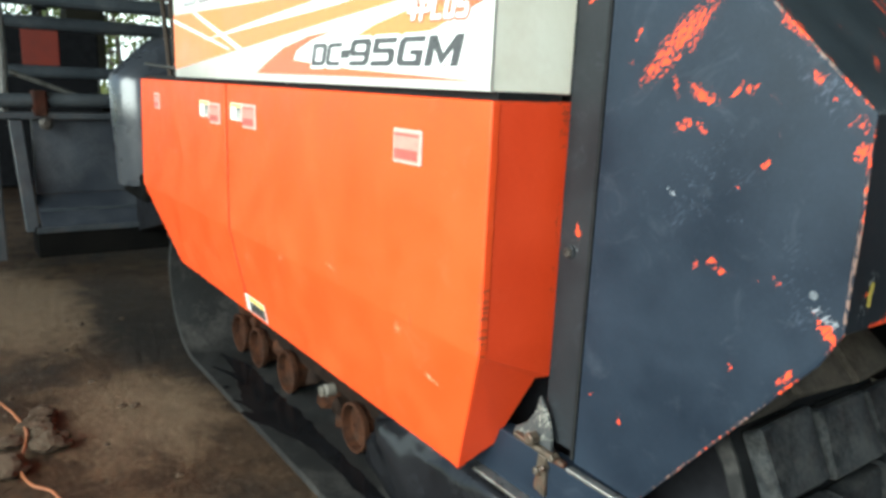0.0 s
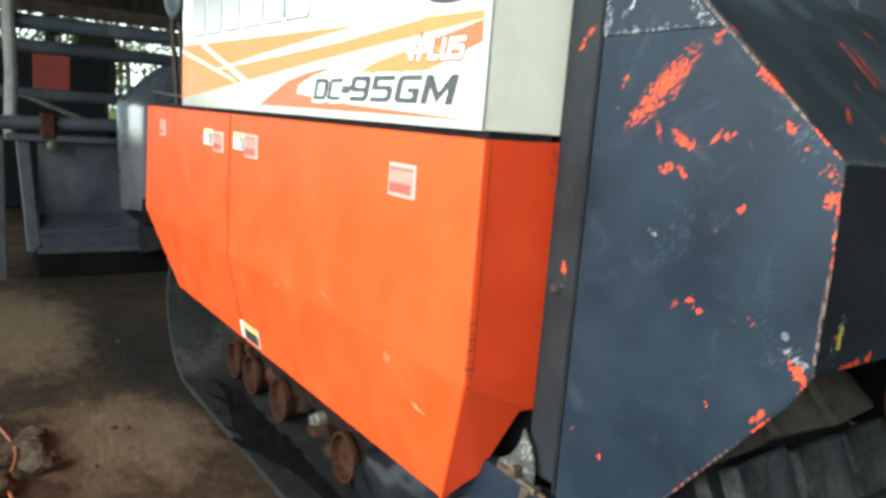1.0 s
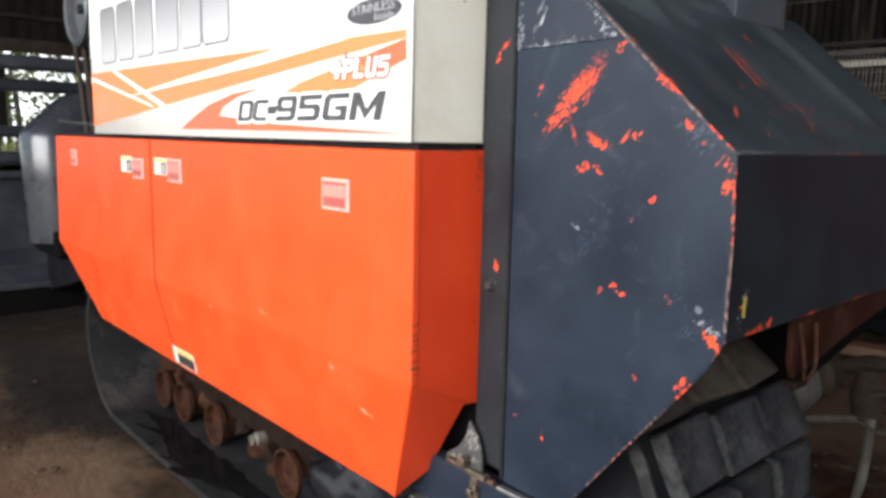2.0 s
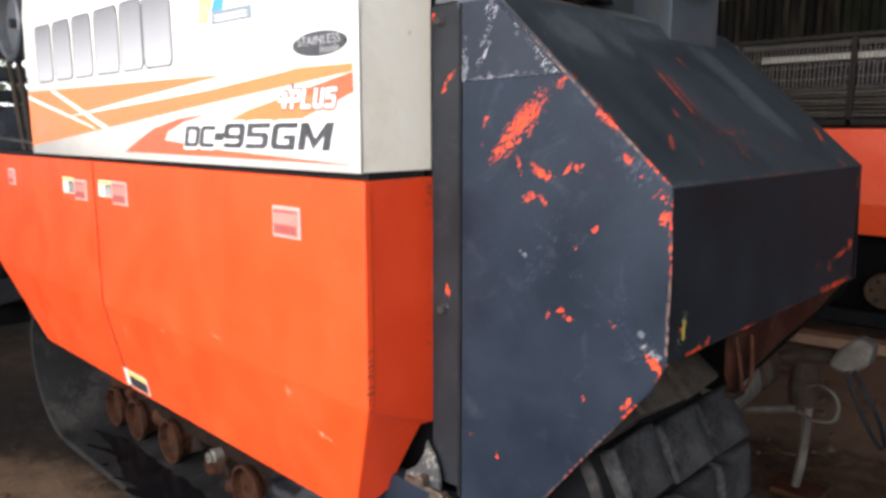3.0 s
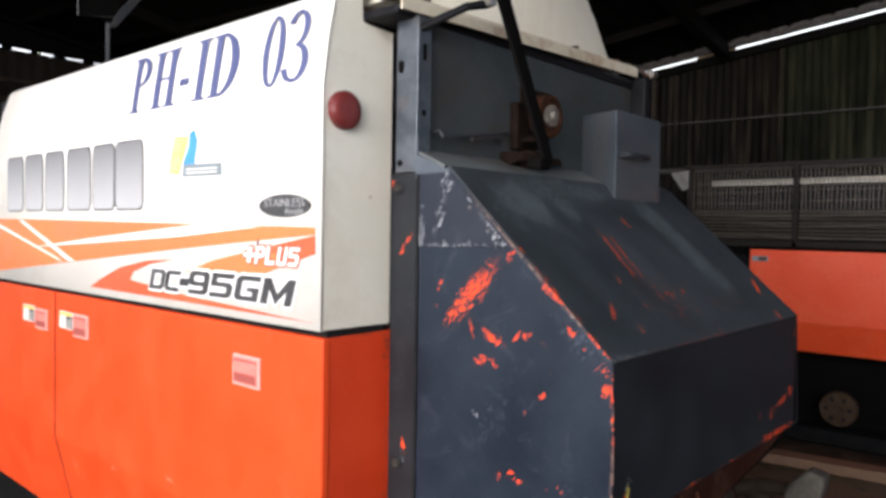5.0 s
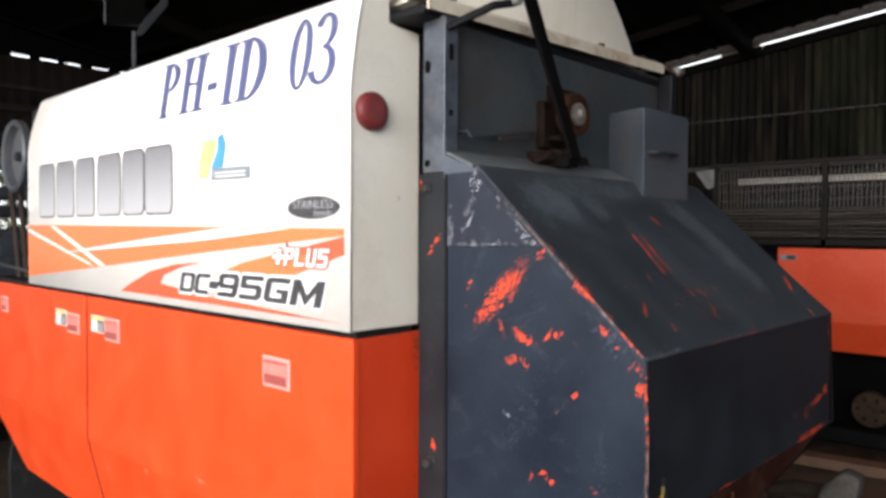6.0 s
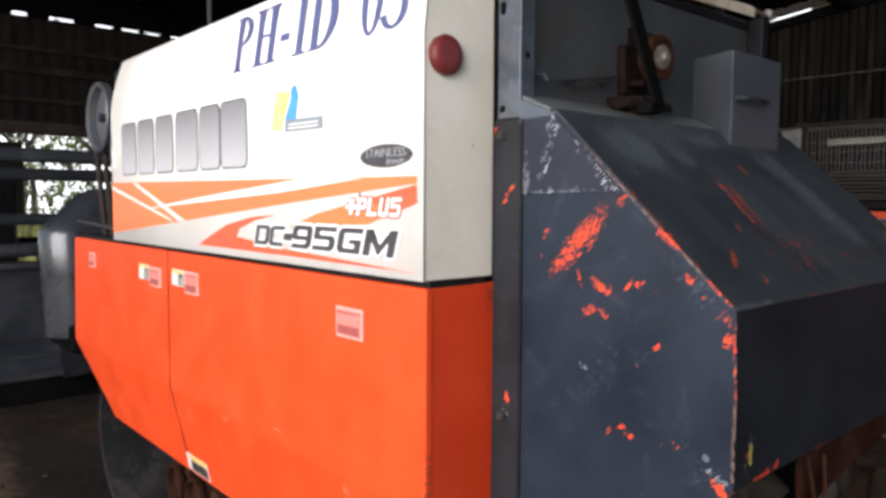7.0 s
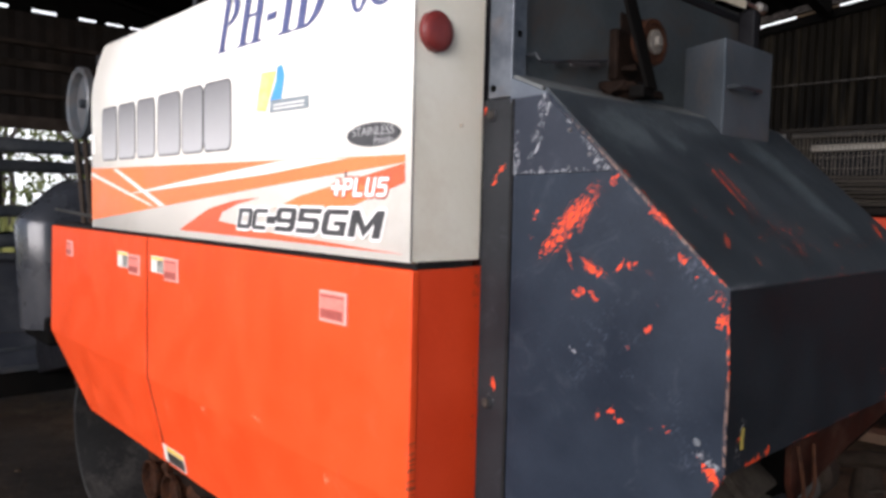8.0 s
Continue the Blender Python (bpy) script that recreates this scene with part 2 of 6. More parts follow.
decal_blue = surface("decal_blue", (0.06, 0.074, 0.18), (0.09, 0.105, 0.23), 30.0, 0.5, grain=90, relief=0.03)
decal_cyan = surface("decal_cyan", (0.03, 0.24, 0.6), (0.07, 0.33, 0.68), 20.0, 0.4, grain=90, relief=0.03)
lens_red = surface("red_lens", (0.15, 0.02, 0.018), (0.21, 0.032, 0.028), 30.0, 0.4, 0.08, grain=100)
lens_dark = surface("red_lens_rim", (0.1, 0.012, 0.012), (0.15, 0.02, 0.018), 30.0, 0.45, 0.05, grain=100)
wood = surface("weathered_wood", (0.11, 0.075, 0.045), (0.22, 0.15, 0.09), 9.0, 0.8, 0.1, grain=110, relief=0.4)
wood_dark = surface("old_dark_timber", (0.014, 0.011, 0.009), (0.032, 0.026, 0.021), 6.0, 0.85, 0.1, grain=90, relief=0.4, by_object=0.2, gloss=0.06)
plank_mat = surface("sawn_plank", (0.13, 0.072, 0.04), (0.21, 0.12, 0.07), 9.0, 0.75, 0.1, grain=110, relief=0.3)
tin_green = streaked_tin("greenish_tin", (0.0045, 0.005, 0.0026), (0.018, 0.019, 0.0105), (0.054, 0.054, 0.033), (0.034, 0.022, 0.011))
# darker copy of the wall tin: shade painted into two left sheets
tin_shaded = streaked_tin("shaded_tin", (0.002, 0.0015, 0.0009), (0.0065, 0.005, 0.003), (0.045, 0.036, 0.024), (0.014, 0.009, 0.0045))
# near-black, darker than real tin: shade under the roof is in the colour
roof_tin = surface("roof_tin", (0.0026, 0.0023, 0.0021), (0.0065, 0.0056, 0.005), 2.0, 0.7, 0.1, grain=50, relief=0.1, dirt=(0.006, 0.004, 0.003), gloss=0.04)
stone_mat = surface("mud_clod", (0.035, 0.024, 0.016), (0.085, 0.06, 0.042), 14.0, 0.9, 0.05, grain=120, relief=0.6, gloss=0.1)
hose_mat = surface("orange_cable", (0.2, 0.068, 0.026), (0.29, 0.105, 0.042), 20.0, 0.5, 0.1, grain=80)
wire_mat = surface("grey_wire", (0.06, 0.058, 0.052), (0.13, 0.128, 0.118), 20.0, 0.4, 0.1, metal=0.6, grain=80)
olive_dark = surface("olive_dark", (0.012, 0.011, 0.008), (0.03, 0.028, 0.02), 3.0, 0.8, 0.1, grain=40, gloss=0.1)
leaf_mat = surface("foliage", (0.1, 0.13, 0.035), (0.22, 0.26, 0.08), 3.0, 0.6, 0.1, grain=30)
weed_mat = surface("yellow_green_weeds", (0.2, 0.22, 0.06), (0.4, 0.4, 0.14), 2.0, 0.7, 0.1, grain=30)
bark = surface("bark", (0.06, 0.05, 0.04), (0.13, 0.11, 0.09), 12.0, 0.9, 0.05, grain=80, relief=0.5)

# old orange coat showing along the chute's rim
UPPER_CHIPS = [
    (0.272, 1.476, 0.122, 0.03, 46, 0.69), (0.225, 1.43, 0.034, 0.022, 50, 0.69), (0.302, 1.485, 0.046, 0.018, 59, 0.55), (0.189, 1.484, 0.022, 0.010, 70, 0.53),
    (0.178, 1.438, 0.008, 0.006, -23, 0.53), (0.272, 1.404, 0.024, 0.008, -74, 0.56), (0.324, 1.393, 0.044, 0.016, -20, 0.61), (0.378, 1.402, 0.025, 0.006, 46, 0.66),
    (0.394, 1.405, 0.016, 0.006, -58, 0.66)]
LOWER_CHIPS = [
    (0.406, 1.405, 0.015, 0.005, 38, 0.66), (0.295, 1.343, 0.028, 0.012, 19, 0.68), (0.327, 1.344, 0.020, 0.009, -56, 0.56), (0.439, 1.388, 0.014, 0.005, -45, 0.46),
    (0.452, 1.345, 0.009, 0.004, -84, 0.56), (0.435, 1.298, 0.016, 0.006, 49, 0.63), (0.399, 1.266, 0.015, 0.006, 39, 0.38), (0.345, 1.135, 0.013, 0.007, -79, 0.63),
    (0.371, 1.150, 0.017, 0.007, 59, 0.58), (0.388, 1.137, 0.026, 0.009, -3, 0.63)]
RIM_CHIPS = [
    (0.447, 1.137, 0.006, 0.005, 11, 0.53), (0.476, 1.143, 0.016, 0.007, -55, 0.45), (0.360, 1.547, 0.024, 0.010, 46, 0.61), (0.456, 1.484, 0.048, 0.013, -39, 0.65),
    (0.495, 1.421, 0.025, 0.016, -36, 0.45), (0.518, 1.393, 0.006, 0.005, -45, 0.53), (0.556, 1.364, 0.024, 0.018, -42, 0.45), (0.562, 1.328, 0.017, 0.011, -81, 0.93),
    (0.559, 1.086, 0.022, 0.015, -60, 0.9), (0.545, 1.1, 0.018, 0.006, -35, 0.7), (0.510, 1.010, 0.020, 0.010, 53, 0.69), (0.424, 1.000, 0.013, 0.006, -83, 0.53), (0.158, 0.849, 0.008, 0.007, 23, 0.58),
    (0.226, 0.827, 0.018, 0.006, -76, 0.53), (0.511, 0.980, 0.005, 0.004, 14, 0.43)]
side_wear = worn_paint("chute_side_paint", GREY, GREY_L, "xz", UPPER_CHIPS + LOWER_CHIPS + RIM_CHIPS,
    bare=[(0.553, 1.107, 0.03, 0.012, -20, 0.62), (0.285, 1.243, 0.01, 0.008, 0, 0.5), (0.5, 1.45, 0.11, 0.01, -41, 0.3)],
    films=[(0.5, 1.42, 0.1, 0.04, -41, 0.35), (0.33, 1.25, 0.16, 0.12, 20, 0.25), (0.52, 1.15, 0.06, 0.12, 0, 0.25), (0.4, 1.5, 0.08, 0.06, 0, 0.2)], film=(0.06, 0.075, 0.105))
edge_wear = worn_paint("chute_edge_paint", GREY, GREY_L, "xz", [
    (0.456, 1.486, 0.06, 0.03, -41, 0.66), (0.54, 1.41, 0.05, 0.03, -41, 0.5), (0.565, 1.325, 0.03, 0.04, 0, 0.66), (0.57, 1.26, 0.03, 0.05, 0, 0.5),
    (0.562, 1.085, 0.03, 0.03, 0, 0.7), (0.505, 0.995, 0.04, 0.03, 52, 0.6), (0.4, 0.86, 0.16, 0.03, 53, 0.34), (0.28, 0.7, 0.03, 0.03, 0, 0.5)
    ], bare=[(0.4, 1.53, 0.26, 0.03, -41, 0.72), (0.574, 1.2, 0.03, 0.17, 0, 0.7), (0.4, 0.86, 0.22, 0.03, 53, 0.55)], metal_colour=(0.24, 0.15, 0.12), grain_turn=90)
plate_wear = worn_paint("chute_plate_paint", (0.0135, 0.0175, 0.027), (0.022, 0.0275, 0.041), "xz", [], bare=[
    (0.29, 1.632, 0.13, 0.012, -45, 0.46), (0.205, 1.69, 0.014, 0.03, 0, 0.5), (0.192, 1.645, 0.012, 0.045, -20, 0.5), (0.185, 1.605, 0.035, 0.008, 60, 0.5),
    (0.137, 1.58, 0.01, 0.06, 0, 0.5), (0.24, 1.563, 0.12, 0.008, 0, 0.42), (0.34, 1.575, 0.04, 0.01, -30, 0.52)], metal_colour=(0.42, 0.43, 0.45), gloss=0.22)
# base tone set lighter than the chute's side and back
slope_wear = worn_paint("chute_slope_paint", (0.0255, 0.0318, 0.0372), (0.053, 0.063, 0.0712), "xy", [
    (0.39, 0.493, 0.066, 0.0062, -13, 0.95), (0.38, 0.527, 0.04, 0.0055, -16, 0.85), (0.314, 0.675, 0.018, 0.007, 12, 0.72), (0.488, 1.085, 0.052, 0.0085, -54, 0.95), (0.42, 0.52, 0.05, 0.004, -12, 0.62), (0.485, 0.57, 0.016, 0.006, 30, 0.6), (0.51, 0.546, 0.012, 0.006, 0, 0.6), (0.5, 0.28, 0.03, 0.005, -60, 0.66), (0.56, 1.04, 0.016, 0.008, 0, 0.72),
    (0.44, 0.404, 0.014, 0.004, -15, 0.62), (0.49, 0.29, 0.022, 0.006, -50, 0.56), (0.53, 0.328, 0.016, 0.006, -30, 0.56), (0.476, 0.641, 0.016, 0.008, -29, 0.54), (0.529, 0.529, 0.018, 0.01, 16, 0.54),
    (0.481, 0.517, 0.02, 0.006, -20, 0.5), (0.555, 0.65, 0.012, 0.008, -16, 0.52), (0.5, 0.42, 0.016, 0.012, 30, 0.48), (0.51, 0.74, 0.014, 0.01, 0, 0.46), (0.572, 0.6, 0.005, 0.45, 0, 0.46), (0.42, 0.157, 0.2, 0.006, 0, 0.38)
    ], bare=[(0.569, 0.2, 0.008, 0.1, 0, 0.5)], rough=0.4, dust=(0.05, 0.06, 0.062), gloss=0.35, films=[(0.27, 0.3, 0.075, 0.12, 0, 0.5), (0.3, 0.22, 0.07, 0.05, 20, 0.42), (0.28, 0.46, 0.05, 0.07, 10, 0.45), (0.235, 0.5, 0.05, 0.38, 0, 0.4),
    (0.3, 0.86, 0.09, 0.09, 0, 0.5), (0.39, 0.88, 0.09, 0.1, 14, 0.5), (0.45, 0.9, 0.07, 0.09, 14, 0.42), (0.36, 1.02, 0.12, 0.06, 0, 0.3)], film=(0.098, 0.12, 0.128), grain_turn=0, stirred=0.01, specks=[(0.49, 0.55, 0.09, 0.2, 0, 0.16), (0.52, 0.85, 0.06, 0.25, 0, 0.13), (0.45, 0.3, 0.06, 0.08, 0, 0.12)])
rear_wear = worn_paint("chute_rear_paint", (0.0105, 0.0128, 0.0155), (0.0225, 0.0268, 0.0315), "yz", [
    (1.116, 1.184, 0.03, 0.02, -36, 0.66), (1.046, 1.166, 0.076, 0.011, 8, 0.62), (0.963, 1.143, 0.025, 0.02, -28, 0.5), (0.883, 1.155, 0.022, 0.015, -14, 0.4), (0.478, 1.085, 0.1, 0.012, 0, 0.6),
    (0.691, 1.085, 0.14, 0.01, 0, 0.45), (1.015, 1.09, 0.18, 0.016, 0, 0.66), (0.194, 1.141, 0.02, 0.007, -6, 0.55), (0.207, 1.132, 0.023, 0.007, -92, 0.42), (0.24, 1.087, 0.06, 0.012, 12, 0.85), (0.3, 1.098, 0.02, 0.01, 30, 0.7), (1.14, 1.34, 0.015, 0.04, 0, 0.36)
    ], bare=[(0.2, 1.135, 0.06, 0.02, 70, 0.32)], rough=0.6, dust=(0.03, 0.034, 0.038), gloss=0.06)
post_wear = worn_paint("post_paint", (0.012, 0.013, 0.015), (0.022, 0.024, 0.027), "xz", [
    (0.073, 1.551, 0.027, 0.006, 58, 0.66), (0.090, 1.571, 0.019, 0.008, 48, 0.66), (0.082, 1.137, 0.022, 0.011, -75, 0.62), (0.04, 1.690, 0.017, 0.012, -82, 0.6)], bare=[(0.122, 1.0, 0.004, 0.2, 0, 0.42), (0.08, 1.12, 0.015, 0.03, 0, 0.3)])
orange_door = worn_paint("orange_door_paint", (0.73, 0.063, 0.0125), (0.81, 0.083, 0.018), "xz", [
    (-0.19, 0.78, 0.05, 0.008, -18, 0.75), (-0.3, 0.86, 0.02, 0.02, 0, 0.6), (-0.62, 0.93, 0.05, 0.01, -10, 0.5), (-0.95, 0.88, 0.03, 0.008, 30, 0.6), (-1.25, 0.82, 0.015, 0.03, 0, 0.5)
    ], bare=[(0.0, 1.0, 0.012, 0.05, 0, 0.62), (0.0, 0.93, 0.01, 0.08, 0, 0.52), (-0.005, 0.8, 0.012, 0.05, 0, 0.5), (-0.24, 0.9, 0.004, 0.02, 0, 0.62)],
    rough=0.4, chip=(0.86, 0.3, 0.17), metal_colour=(0.14, 0.05, 0.03), dust=(0.86, 0.17, 0.085), gloss=0.25)
# base orange set darker than on the doors
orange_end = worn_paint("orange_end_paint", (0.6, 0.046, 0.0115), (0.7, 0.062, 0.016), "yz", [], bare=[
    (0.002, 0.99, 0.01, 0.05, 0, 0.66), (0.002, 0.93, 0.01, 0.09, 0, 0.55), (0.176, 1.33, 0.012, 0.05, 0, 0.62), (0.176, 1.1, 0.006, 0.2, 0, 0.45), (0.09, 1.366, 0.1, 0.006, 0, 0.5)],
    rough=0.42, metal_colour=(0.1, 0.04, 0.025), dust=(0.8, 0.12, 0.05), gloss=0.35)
bracket_wear = worn_paint("bracket_paint", (0.025, 0.028, 0.033), (0.075, 0.074, 0.07), "xz", [], bare=[(0.045, 0.76, 0.03, 0.03, 80, 0.62), (0.04, 0.715, 0.05, 0.01, 20, 0.55), (0.0, 0.71, 0.03, 0.008, 35, 0.6)], metal_colour=(0.36, 0.34, 0.29), gloss=0.4)


def dirt_ground():
    m, nt, b = nodes_of("oily_dirt_floor")
    vec = coords(nt)
    a, c, f = noise_at(nt, vec, 0.9, 8.0, 0.62, 0.4), noise_at(nt, vec, 7.0, 8.0, 0.7), noise_at(nt, vec, 60.0, 6.0, 0.7)
    colour = mix(nt, remap(nt, c, 0.34, 0.68), (0.027, 0.0148, 0.008), (0.092, 0.053, 0.0285))
    colour = mix(nt, remap(nt, a, 0.5, 0.66), colour, (0.016, 0.0115, 0.0085))
    colour = mix(nt, remap(nt, f, 0.6, 0.72, 0, 0.6), colour, (0.115, 0.075, 0.048))
    colour = mix(nt, remap(nt, noise_at(nt, vec, 2.3, 9.0, 0.7, 0.8), 0.55, 0.72, 0, 0.7), colour, (0.135, 0.092, 0.058))
    # broad dark patches on the floor between header and track
    for place, size in (((-3.5, 0.15, 0), (1.1, 0.5, 1)), ((-3.0, 0.1, 0), (0.5, 0.35, 1))):
        mp = nt.nodes.new("ShaderNodeMapping")
        mp.vector_type = "TEXTURE"
        mp.inputs["Location"].default_value, mp.inputs["Scale"].default_value = place, size
        nt.links.new(vec, mp.inputs["Vector"])
        ln = nt.nodes.new("ShaderNodeVectorMath")
        ln.operation = "LENGTH"
        nt.links.new(mp.outputs[0], ln.inputs[0])
        dark_floor = mathn(nt, "ADD", remap(nt, ln.outputs["Value"], 0.3, 1.3, 0.5, 0.0), mathn(nt, "MULTIPLY", c, 0.6))
        colour = mix(nt, remap(nt, dark_floor, 0.42, 0.72, 0.0, 0.85), colour, (0.014, 0.011, 0.009))
    crumb = noise_at(nt, vec, 26.0, 9.0, 0.75, 0.6)
    colour = mix(nt, remap(nt, crumb, 0.56, 0.68, 0.0, 0.55), colour, (0.15, 0.098, 0.06))
    colour = mix(nt, remap(nt, crumb, 0.44, 0.34, 0.0, 0.6), colour, (0.013, 0.009, 0.006))
    # paint lit floor: paler by the header, by the belt, twice behind the machine
    for place, size in (((-3.9, -0.42, 0), (1.1, 0.4, 1)), ((-2.05, -0.2, 0), (0.5, 0.38, 1)), ((0.3, 4.1, 0), (1.3, 0.8, 1)), ((-0.2, 3.1, 0), (0.9, 0.6, 1))):
        mp = nt.nodes.new("ShaderNodeMapping")
        mp.vector_type = "TEXTURE"
        mp.inputs["Location"].default_value, mp.inputs["Scale"].default_value = place, size
        nt.links.new(vec, mp.inputs["Vector"])
        ln = nt.nodes.new("ShaderNodeVectorMath")
        ln.operation = "LENGTH"
        nt.links.new(mp.outputs[0], ln.inputs[0])
        lit_floor = mathn(nt, "ADD", remap(nt, ln.outputs["Value"], 0.3, 1.3, 0.5, 0.0), mathn(nt, "MULTIPLY", c, 0.6))
        colour = mix(nt, remap(nt, lit_floor, 0.42, 0.7, 0.0, 0.9), colour, (0.155, 0.104, 0.064))
    # rough grass beyond the slatted wall
    sep = nt.nodes.new("ShaderNodeSeparateXYZ")
    nt.links.new(vec, sep.inputs[0])
    grass = mix(nt, remap(nt, noise_at(nt, vec, 0.7, 7.0), 0.35, 0.65), (0.075, 0.1, 0.028), (0.17, 0.19, 0.06))
    colour = mix(nt, remap(nt, sep.outputs[0], -11.2, -12.6), colour, grass)
    nt.links.new(colour, b.inputs["Base Color"])
    nt.links.new(remap(nt, a, 0.45, 0.7, 0.95, 0.7), b.inputs["Roughness"])
    b.inputs["Specular IOR Level"].default_value = 0.18
    bump(nt, b, mathn(nt, "ADD", mathn(nt, "MULTIPLY", c, 1.0), mathn(nt, "ADD", mathn(nt, "MULTIPLY", f, 0.35), mathn(nt, "MULTIPLY", crumb, 0.6))), 0.9, 0.03)
    return m


ground_mat = dirt_ground()
mesh_paint = surface("mesh_paint", (0.009, 0.0075, 0.006), (0.02, 0.016, 0.013), 8.0, 0.5, 0.1, grain=80, gloss=0.1)
tray_steel = surface("tray_steel", (0.22, 0.2, 0.17), (0.4, 0.37, 0.32), 14.0, 0.4, 0.12, metal=0.3, grain=70, relief=0.1)
mesh_wire = surface("mesh_wire", (0.055, 0.044, 0.033), (0.15, 0.125, 0.098), 20.0, 0.5, 0.1, metal=0.3, grain=80)
clamp_mat = surface("rusty_clamp", (0.03, 0.02, 0.014), (0.14, 0.11, 0.08), 26.0, 0.5, 0.15, metal=0.4, grain=120, relief=0.5, dirt=(0.16, 0.05, 0.025), dirt_amount=0.7)
tread_black = surface("tread_rubber", (0.004, 0.0045, 0.005), (0.012, 0.012, 0.012), 9.0, 0.75, 0.1, grain=90, relief=0.3, gloss=0.05)
frame_grey = surface("header_frame_grey", (0.017, 0.02, 0.024), (0.035, 0.039, 0.045), 9.0, 0.45, 0.12, grain=70, relief=0.1, dirt=(0.08, 0.06, 0.05), dirt_amount=0.4)
pale_yellow = surface("pale_yellow", (0.72, 0.6, 0.14), (0.8, 0.72, 0.34), 25.0, 0.5, grain=90)
far_roller = surface("dusty_roller", (0.03, 0.018, 0.011), (0.07, 0.045, 0.029), 14.0, 0.8, 0.1, grain=90, relief=0.4, gloss=0.08)
lit_edge_grey = surface("purlin_lit_edge", (0.1, 0.09, 0.085), (0.2, 0.18, 0.17), 20.0, 0.5, 0.1, grain=80)
box_paint = surface("gear_box_paint", (0.042, 0.051, 0.06), (0.07, 0.083, 0.095), 8.0, 0.42, 0.1, grain=80, relief=0.08, dirt=(0.12, 0.09, 0.07), dirt_amount=0.5)
cream_lid = surface("cream_lid", (0.7, 0.65, 0.53), (0.78, 0.74, 0.63), 4.0, 0.45, 0.1, grain=60, relief=0.04, dirt=(0.5, 0.42, 0.3), dirt_amount=0.4)
dealer_grey = surface("dealer_grey", (0.16, 0.2, 0.22), (0.24, 0.28, 0.3), 30.0, 0.4, grain=90)
cap_mat = surface("dull_cap", (0.07, 0.06, 0.05), (0.19, 0.17, 0.14), 30.0, 0.6, 0.1, grain=120, relief=0.2)
junk_wire = surface("junk_wire", (0.028, 0.022, 0.017), (0.085, 0.07, 0.055), 20.0, 0.6, 0.1, grain=90, relief=0.3)
# near-black for black parts; eaves and recesses also get their shade from it
deep_black = surface("near_black", (0.002, 0.002, 0.002), (0.005, 0.0045, 0.004), 6.0, 0.8, 0.1, grain=60, gloss=0.05)
lit_ledge_dust = surface("lit_dusty_ledge", (0.075, 0.084, 0.086), (0.15, 0.162, 0.16), 9.0, 0.55, 0.12, grain=80, relief=0.1, dirt=(0.07, 0.04, 0.025), dirt_amount=0.6, gloss=0.3)
screw_ring = surface("screw_ring", (0.04, 0.05, 0.066), (0.14, 0.15, 0.16), 160.0, 0.4, 0.1, grain=300, relief=0.1)
recess_paint = surface("recess_paint", (0.026, 0.0325, 0.036), (0.054, 0.0635, 0.067), 5.0, 0.5, 0.12, grain=80, relief=0.1, dirt=(0.05, 0.03, 0.02), dirt_amount=0.6, gloss=0.25)
mud_lug = surface("muddy_lug", (0.024, 0.02, 0.0165), (0.062, 0.052, 0.042), 11.0, 0.85, 0.1, grain=90, relief=0.5, dirt=(0.055, 0.045, 0.034), dirt_amount=0.5, by_object=0.35, gloss=0.04)
bolt_dark = surface("oily_bolt", (0.025, 0.022, 0.02), (0.07, 0.06, 0.05), 40.0, 0.5, 0.1, metal=0.5, grain=200, relief=0.3)
pale_timber = surface("weathered_beam", (0.035, 0.026, 0.021), (0.09, 0.07, 0.058), 3.0, 0.8, 0.1, grain=70, relief=0.3, gloss=0.08)
purlin_brown = surface("purlin_brown", (0.018, 0.014, 0.011), (0.055, 0.042, 0.034), 4.0, 0.8, 0.1, grain=70, relief=0.3, gloss=0.08)
dusty_pipe = surface("dusty_pipe", (0.1, 0.098, 0.092), (0.2, 0.195, 0.185), 9.0, 0.7, 0.1, grain=80, relief=0.3, dirt=(0.05, 0.04, 0.03), dirt_amount=0.6)
mark_yellow = surface("mark_yellow", (0.3, 0.24, 0.03), (0.5, 0.4, 0.08), 90.0, 0.6, grain=300, relief=0.2, dirt=(0.05, 0.04, 0.02), dirt_amount=0.7)
pale_pipe = surface("dusty_casting", (0.05, 0.045, 0.038), (0.13, 0.118, 0.1), 12.0, 0.75, 0.1, grain=90, relief=0.35, dirt=(0.045, 0.028, 0.016), dirt_amount=0.7, gloss=0.15)
badge_white = surface("badge_white", (0.42, 0.42, 0.42), (0.5, 0.5, 0.5), 20.0, 0.4, grain=60, relief=0.03)
rail_grey = surface("rail_grey", (0.03, 0.027, 0.024), (0.07, 0.062, 0.055), 9.0, 0.6, 0.1, grain=80, relief=0.2)
left_tin = surface("old_brown_tin", (0.009, 0.007, 0.006), (0.022, 0.0175, 0.0148), 2.5, 0.6, 0.12, grain=50, relief=0.15, dirt=(0.035, 0.022, 0.014), dirt_amount=0.6, gloss=0.15)
plus_rim = surface("plus_rim", (0.42, 0.09, 0.045), (0.5, 0.13, 0.07), 20.0, 0.4, grain=60, relief=0.03)
rust_dark = surface("dark_rust", (0.006, 0.0042, 0.0034), (0.024, 0.0145, 0.0105), 22.0, 0.75, 0.1, grain=90, relief=0.4, gloss=0.06)
header_paint = surface("header_paint", (0.015, 0.0175, 0.0235), (0.029, 0.033, 0.042), 4.0, 0.4, 0.1, grain=60, relief=0.06, dirt=(0.1, 0.1, 0.1), dirt_amount=0.3)
